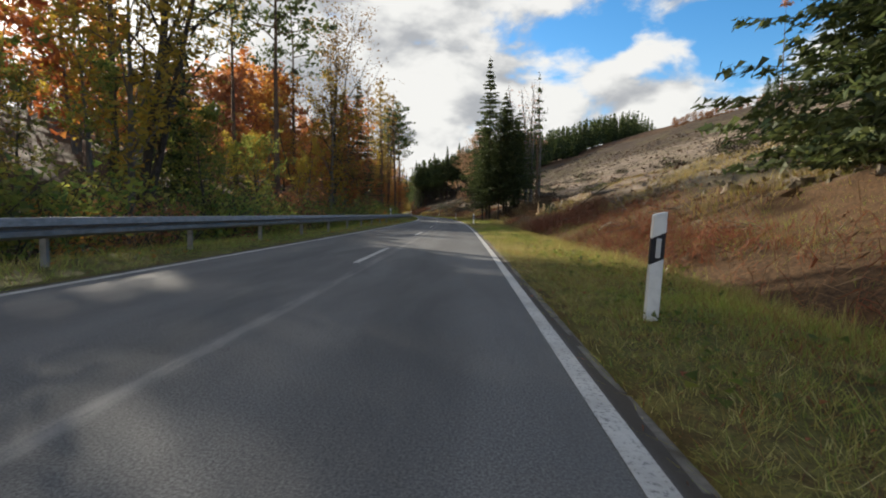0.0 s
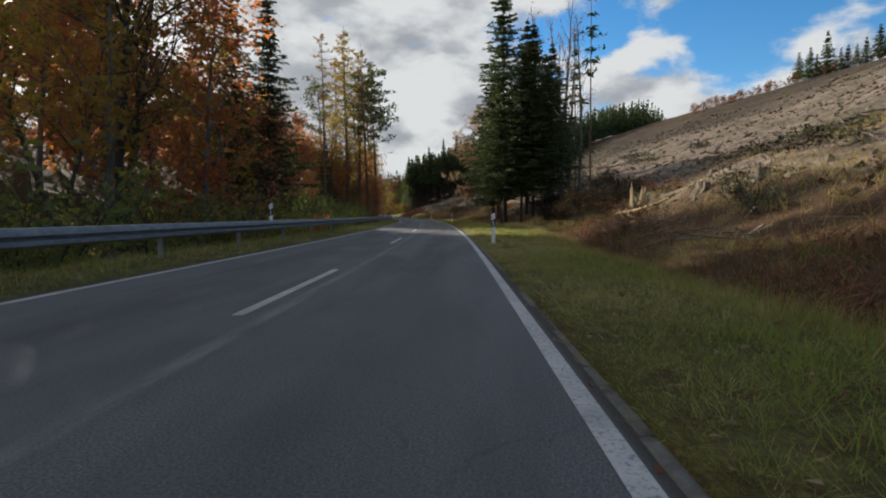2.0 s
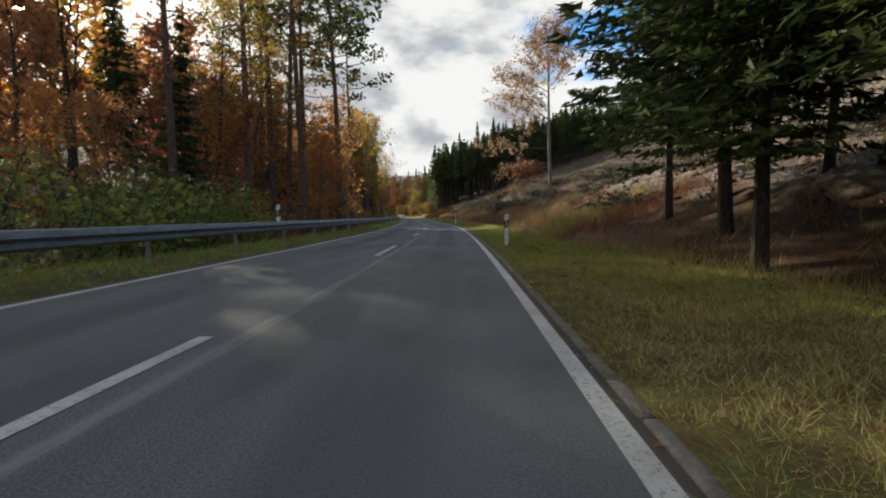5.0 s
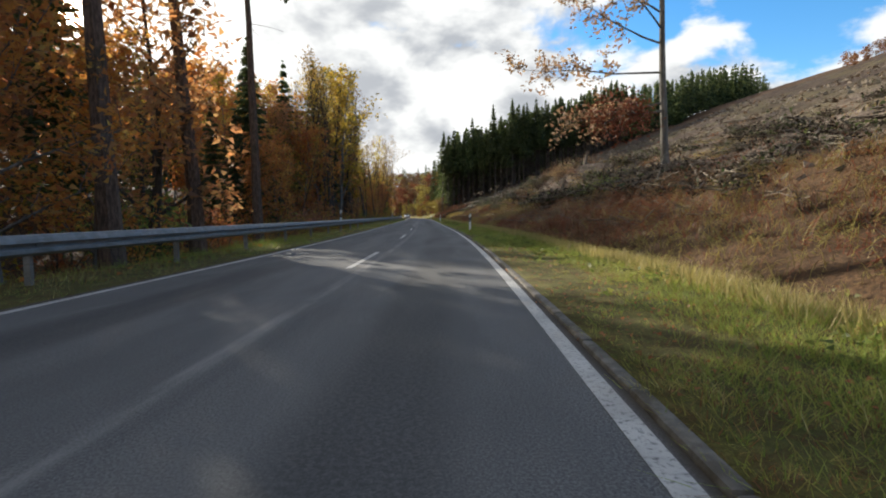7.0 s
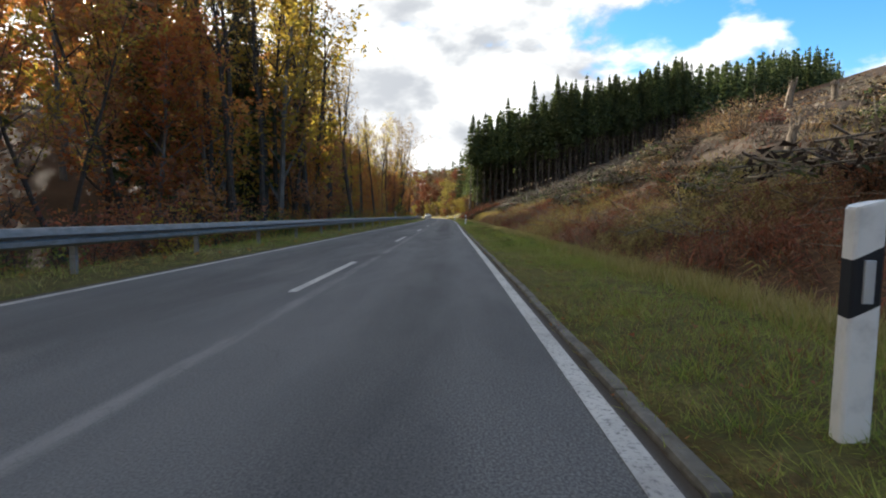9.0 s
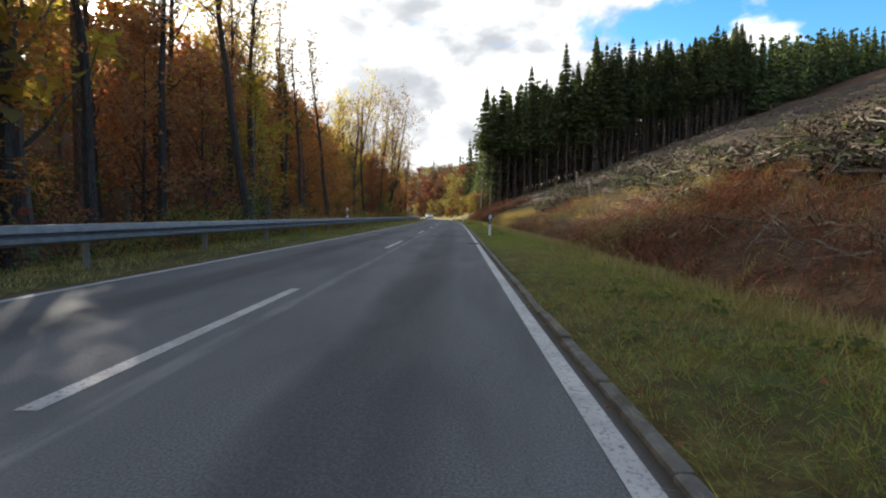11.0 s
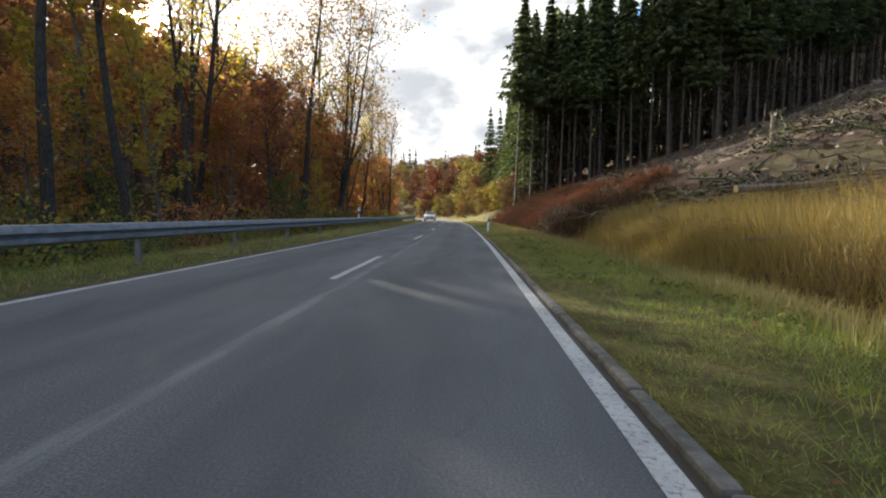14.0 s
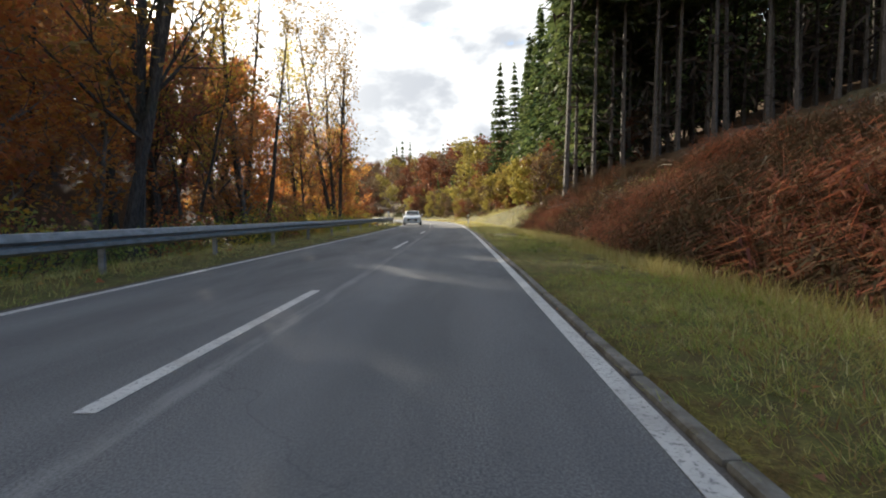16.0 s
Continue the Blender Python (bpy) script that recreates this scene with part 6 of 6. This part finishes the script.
def brash(n, seed):
    """Cut branches and twigs strewn over the slope."""
    rng = np.random.default_rng(seed)
    sh = Shape()
    k = 0
    while k < n:
        s, l = (rng.uniform(8, 252) if k % 3 == 0 else rng.uniform(112, 232)), 7.5 + 30 * rng.random() ** 1.7
        if 62 < s < 94 and l < 13:
            continue
        p = np.array(ground_at(s, l, 0.03))
        g = rng.uniform(0.4, 1.0)
        for _ in range(int(rng.integers(3, 8))):
            d = rng.normal(size=3) * (1, 1, 0.28)
            d /= np.linalg.norm(d)
            ln = rng.uniform(0.5, 2.2) * g
            q = p + rng.normal(size=3) * (0.5, 0.5, 0.05) + (0, 0, 0.08)
            sh.tube(curve_pts(q - d * ln / 2, d, ln, 2, rng, 0.16), [0.022 * g, 0.015 * g, 0.004], 3)
            k += 1
    tagged(new("brash", sh.mesh("brash", M["deadwood"])), "grey cut branches and twigs strewn over the cleared slope", "branches", kind="stuff")


brash(13000, 95)

def brash_heap(seed, label):
    """A low heap of cut tops: crossed branches with withered and green sprays."""
    rng = np.random.default_rng(seed)
    root = new("brash_heap")
    wood, leaf, dry = Shape(), Shape(), Shape()
    for i in range(46):
        a, r = rng.uniform(0, math.tau), 1.5 * rng.random() ** 0.6
        p = np.array((math.cos(a) * r * 1.5, math.sin(a) * r * 0.8, 0.75 * (1 - r / 1.7) * rng.random()))
        d = rng.normal(size=3) * (1.2, 0.8, 0.3)
        d /= np.linalg.norm(d)
        ln = rng.uniform(0.6, 2.0)
        wood.tube(curve_pts(p - d * ln / 2, d, ln, 2, rng, 0.12), [0.03, 0.02, 0.005], 4)
        c = p + d * rng.uniform(-0.5, 0.6, (9, 1)) * ln + rng.normal(size=(9, 3)) * 0.12
        (leaf if rng.random() < 0.35 else dry).cards(c, 0.09, rng, 0.3, 2.4)
    for nm, sh, mt in (("branchwork", wood, "deadwood"), ("green_spray", leaf, "spruce"), ("dry_spray", dry, "deadtwigs")):
        ob = new(nm, sh.mesh(nm, M[mt]))
        ob.parent = root
        ob["kind"] = "stuff"
    return tagged(root, label, "brushwood", "heaps of cut branches")


heaps = Grove([brash_heap(500 + i, "heap of cut spruce tops and branches on the slope") for i in range(3)])
for i in range(190):
    s, l = (r2.uniform(110, 232) if i % 5 else r2.uniform(30, 120)), 10.0 + 24 * r2.random() ** 1.3
    heaps.plant(s, l, r2.uniform(0.6, 1.3))
heaps.finish()

heath = Grove([bush(400 + i, 0.9, 0.9, 620, mt, "low %s scrub on the cleared slope" % nm, 0.036, "scrub") for i, (mt, nm) in enumerate((("spruce", "dark green"), ("bracken", "withered brown"), ("fern_tan", "withered tan"), ("deadtwigs", "dead twiggy"), ("grass", "grassy green")))])
for i in range(118):
    s, l = (r2.uniform(8, 252) if i < 48 else r2.uniform(122, 218)), 8.0 + 38 * r2.random() ** 1.6
    if 62 < s < 94 and l < 12:
        continue
    heath.plant(s, l, r2.uniform(0.4, 0.95), r2.choices(range(4), (2, 4, 3, 3))[0])
for i in range(58):
    heath.plant(r2.uniform(98, 196), 6.6 + 5.5 * r2.random(), r2.uniform(0.45, 0.85), r2.choices(range(4), (3, 2, 5, 1))[0])
for i in range(34):
    heath.plant(r2.gauss(150.5, 6.0), r2.gauss(16.5, 3.2), r2.uniform(0.8, 1.7), r2.choices(range(4), (1, 2, 6, 1))[0])
for i in range(44):
    heath.plant(r2.uniform(122, 214), r2.uniform(9, 22), r2.uniform(0.7, 1.3), r2.choices(range(4), (3, 2, 2, 4))[0])
for i in range(15):
    heath.plant(r2.uniform(127.5, 132), r2.uniform(10.4, 12.4), r2.uniform(0.6, 0.95), 4 if i % 4 else 0)
for i in range(10):
    heath.plant(r2.uniform(146, 151), r2.uniform(13.8, 16.8), r2.uniform(0.8, 1.2), 2)
for s, l, k, kind in ((45.0, 10.2, 1.0, 0), (42.2, 9.4, 1.2, 0), (43.5, 9.8, 0.9, 3), (57.5, 9.8, 1.3, 0), (56.0, 10.4, 1.2, 2), (59.5, 9.9, 0.9, 2), (55.0, 11.6, 1.2, 0), (63.0, 9.7, 0.8, 1), (67.5, 9.6, 0.8, 2), (58.5, 14.0, 1.4, 1), (54.5, 13.4, 1.2, 1)):
    heath.plant(s, l, k, kind)
heath.finish()
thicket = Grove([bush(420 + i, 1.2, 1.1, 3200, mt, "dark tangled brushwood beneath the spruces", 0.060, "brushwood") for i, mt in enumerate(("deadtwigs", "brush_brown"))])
stumps.finish()


def debris(n, seed):
    """Chips, bark and clods lying about on the cleared slope."""
    rng = np.random.default_rng(seed)
    s = rng.uniform(6, 252, n)
    l = 10.0 + 90 * rng.random(n) ** 1.5
    p = lay(s, l)
    r = rng.uniform(0.04, 0.15, (n, 1)) * (1 + l[:, None] / 50)
    a = rng.uniform(0, math.tau, (n, 1))
    ring = [p + np.concatenate([np.cos(a + k * 2.1) * r * (2.2 if k == 0 else 0.8), np.sin(a + k * 2.1) * r * (2.2 if k == 0 else 0.8), -0.05 + 0 * r], 1) for k in range(3)]
    top = p + np.concatenate([rng.normal(size=(n, 2)) * r * 0.4, r * rng.uniform(0.5, 1.3, (n, 1))], 1)
    v = np.stack([*ring, top], 1).reshape(-1, 3)
    k = 4 * np.arange(n)
    f = np.concatenate([np.stack([k + i, k + (i + 1) % 3, k + 3], 1) for i in range(3)]).tolist()
    ob = mesh_object("woody_debris", v.tolist(), f, (M["deadwood"], M["earth"]))
    ob.data.polygons.foreach_set("material_index", np.tile((rng.random(n) < 0.45).astype(np.int32), 3))
    tagged(ob, "chips, bark and clods lying on the cleared slope", "debris", kind="stuff")


debris(17000, 97)
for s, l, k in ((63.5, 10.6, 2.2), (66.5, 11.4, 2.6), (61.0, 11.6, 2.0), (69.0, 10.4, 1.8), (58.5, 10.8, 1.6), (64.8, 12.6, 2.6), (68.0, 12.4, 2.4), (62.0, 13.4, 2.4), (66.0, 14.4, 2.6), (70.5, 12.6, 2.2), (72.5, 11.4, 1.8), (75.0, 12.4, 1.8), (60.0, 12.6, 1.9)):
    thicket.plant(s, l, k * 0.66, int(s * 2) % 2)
thicket.finish()

# ---- the oncoming car ----
def build_car():
    car = tagged(new("car"), "white compact car with headlights towards the viewer on the road", "car")
    body_m = material("car_white", lambda n: surface(n, (0.72, 0.73, 0.74), 0.25, spec=0.5))
    glass_m = material("car_glass", lambda n: surface(n, (0.015, 0.018, 0.02), 0.08, spec=0.6))
    lamp_m = material("headlight", lambda n: surface(n, (0.85, 0.86, 0.88), 0.12, spec=0.6))
    tyre_m = material("tyre", lambda n: surface(n, (0.02, 0.02, 0.02), 0.85))
    rim_m = material("rim", lambda n: surface(n, (0.45, 0.46, 0.47), 0.35, metal=0.8))
    dark_m = material("grille", lambda n: surface(n, (0.02, 0.02, 0.022), 0.6))
    plate_m = material("plate", lambda n: surface(n, (0.75, 0.75, 0.72), 0.5))

    def loft(rings, caps=True):
        bm = bmesh.new()
        rs = [[bm.verts.new(v) for v in r] for r in rings]
        m = len(rs[0])
        for a, b in zip(rs[:-1], rs[1:]):
            for j in range(m):
                bm.faces.new((a[j], a[(j + 1) % m], b[(j + 1) % m], b[j]))
        if caps:
            bm.faces.new(rs[0][::-1])
            bm.faces.new(rs[-1])
        bmesh.ops.recalc_face_normals(bm, faces=bm.faces[:])
        return bm

    def section(y, half, z0, z1, r=0.12):
        return [(-half + r, y, z0), (half - r, y, z0), (half, y, z0 + r), (half, y, z1 - r), (half - r, y, z1), (-half + r, y, z1), (-half, y, z1 - r), (-half, y, z0 + r)]

    # front at -y
    part("body", loft([section(-2.05, 0.72, 0.32, 0.72), section(-1.95, 0.84, 0.22, 0.82), section(-1.2, 0.89, 0.18, 0.95), section(-0.5, 0.90, 0.18, 1.0), (section(1.2, 0.90, 0.18, 1.02)), section(1.95, 0.86, 0.22, 1.0), section(2.1, 0.74, 0.35, 0.9)]), body_m, car)
    part("cabin", loft([section(-0.75, 0.76, 0.97, 1.02, 0.02), section(-0.05, 0.66, 0.95, 1.42, 0.08), section(0.9, 0.66, 0.95, 1.46, 0.08), section(1.6, 0.66, 0.95, 1.36, 0.08), section(2.0, 0.72, 0.95, 1.02, 0.02)]), body_m, car)
    bm = bmesh.new()
    bm.faces.new([bm.verts.new(v) for v in ((-0.66, -0.755, 1.045), (0.66, -0.755, 1.045), (0.58, -0.09, 1.41), (-0.58, -0.09, 1.41))])
    bmesh.ops.translate(bm, vec=(0, -0.012, 0.008), verts=bm.verts)
    bmesh.ops.solidify(bm, geom=bm.faces[:], thickness=0.01)
    part("windscreen", bm, glass_m, car, "dark windscreen")
    for sg in (-1, 1):
        bm = bevel_box(0.30, 0.08, 0.14, 0.03)
        bmesh.ops.translate(bm, vec=(sg * 0.58, -2.0, 0.62), verts=bm.verts)
        part("headlight", bm, lamp_m, car, "clear headlight")
        bm = bevel_box(0.16, 0.10, 0.12, 0.03)
        bmesh.ops.translate(bm, vec=(sg * 0.98, -0.55, 1.0), verts=bm.verts)
        part("mirror", bm, body_m, car)
        for y in (-1.3, 1.3):
            bm = bmesh.new()
            bmesh.ops.create_cone(bm, cap_ends=True, segments=20, radius1=0.31, radius2=0.31, depth=0.2)
            bmesh.ops.bevel(bm, geom=bm.edges[:], offset=0.03, segments=2, affect="EDGES")
            bmesh.ops.rotate(bm, cent=(0, 0, 0), matrix=Matrix.Rotation(radians(90), 3, "Y"), verts=bm.verts)
            bmesh.ops.translate(bm, vec=(sg * 0.80, y, 0.31), verts=bm.verts)
            wheel = part("wheel", bm, tyre_m, car, "black tyre")
            bm = bmesh.new()
            bmesh.ops.create_cone(bm, cap_ends=True, segments=16, radius1=0.2, radius2=0.17, depth=0.05)
            bmesh.ops.rotate(bm, cent=(0, 0, 0), matrix=Matrix.Rotation(radians(90 * sg), 3, "Y"), verts=bm.verts)
            bmesh.ops.translate(bm, vec=(sg * 0.91, y, 0.31), verts=bm.verts)
            part("rim", bm, rim_m, wheel, "grey alloy rim")
    bm = bevel_box(0.95, 0.05, 0.22, 0.02)
    bmesh.ops.translate(bm, vec=(0, -2.05, 0.40), verts=bm.verts)
    part("grille", bm, dark_m, car, "black grille")
    bm = bevel_box(0.5, 0.02, 0.11, 0.005)
    bmesh.ops.translate(bm, vec=(0, -2.085, 0.44), verts=bm.verts)
    part("number_plate", bm, plate_m, car, "blank pale plate")
    stand(car, 276.0, -1.85, 0.0, turn=0.0)


build_car()
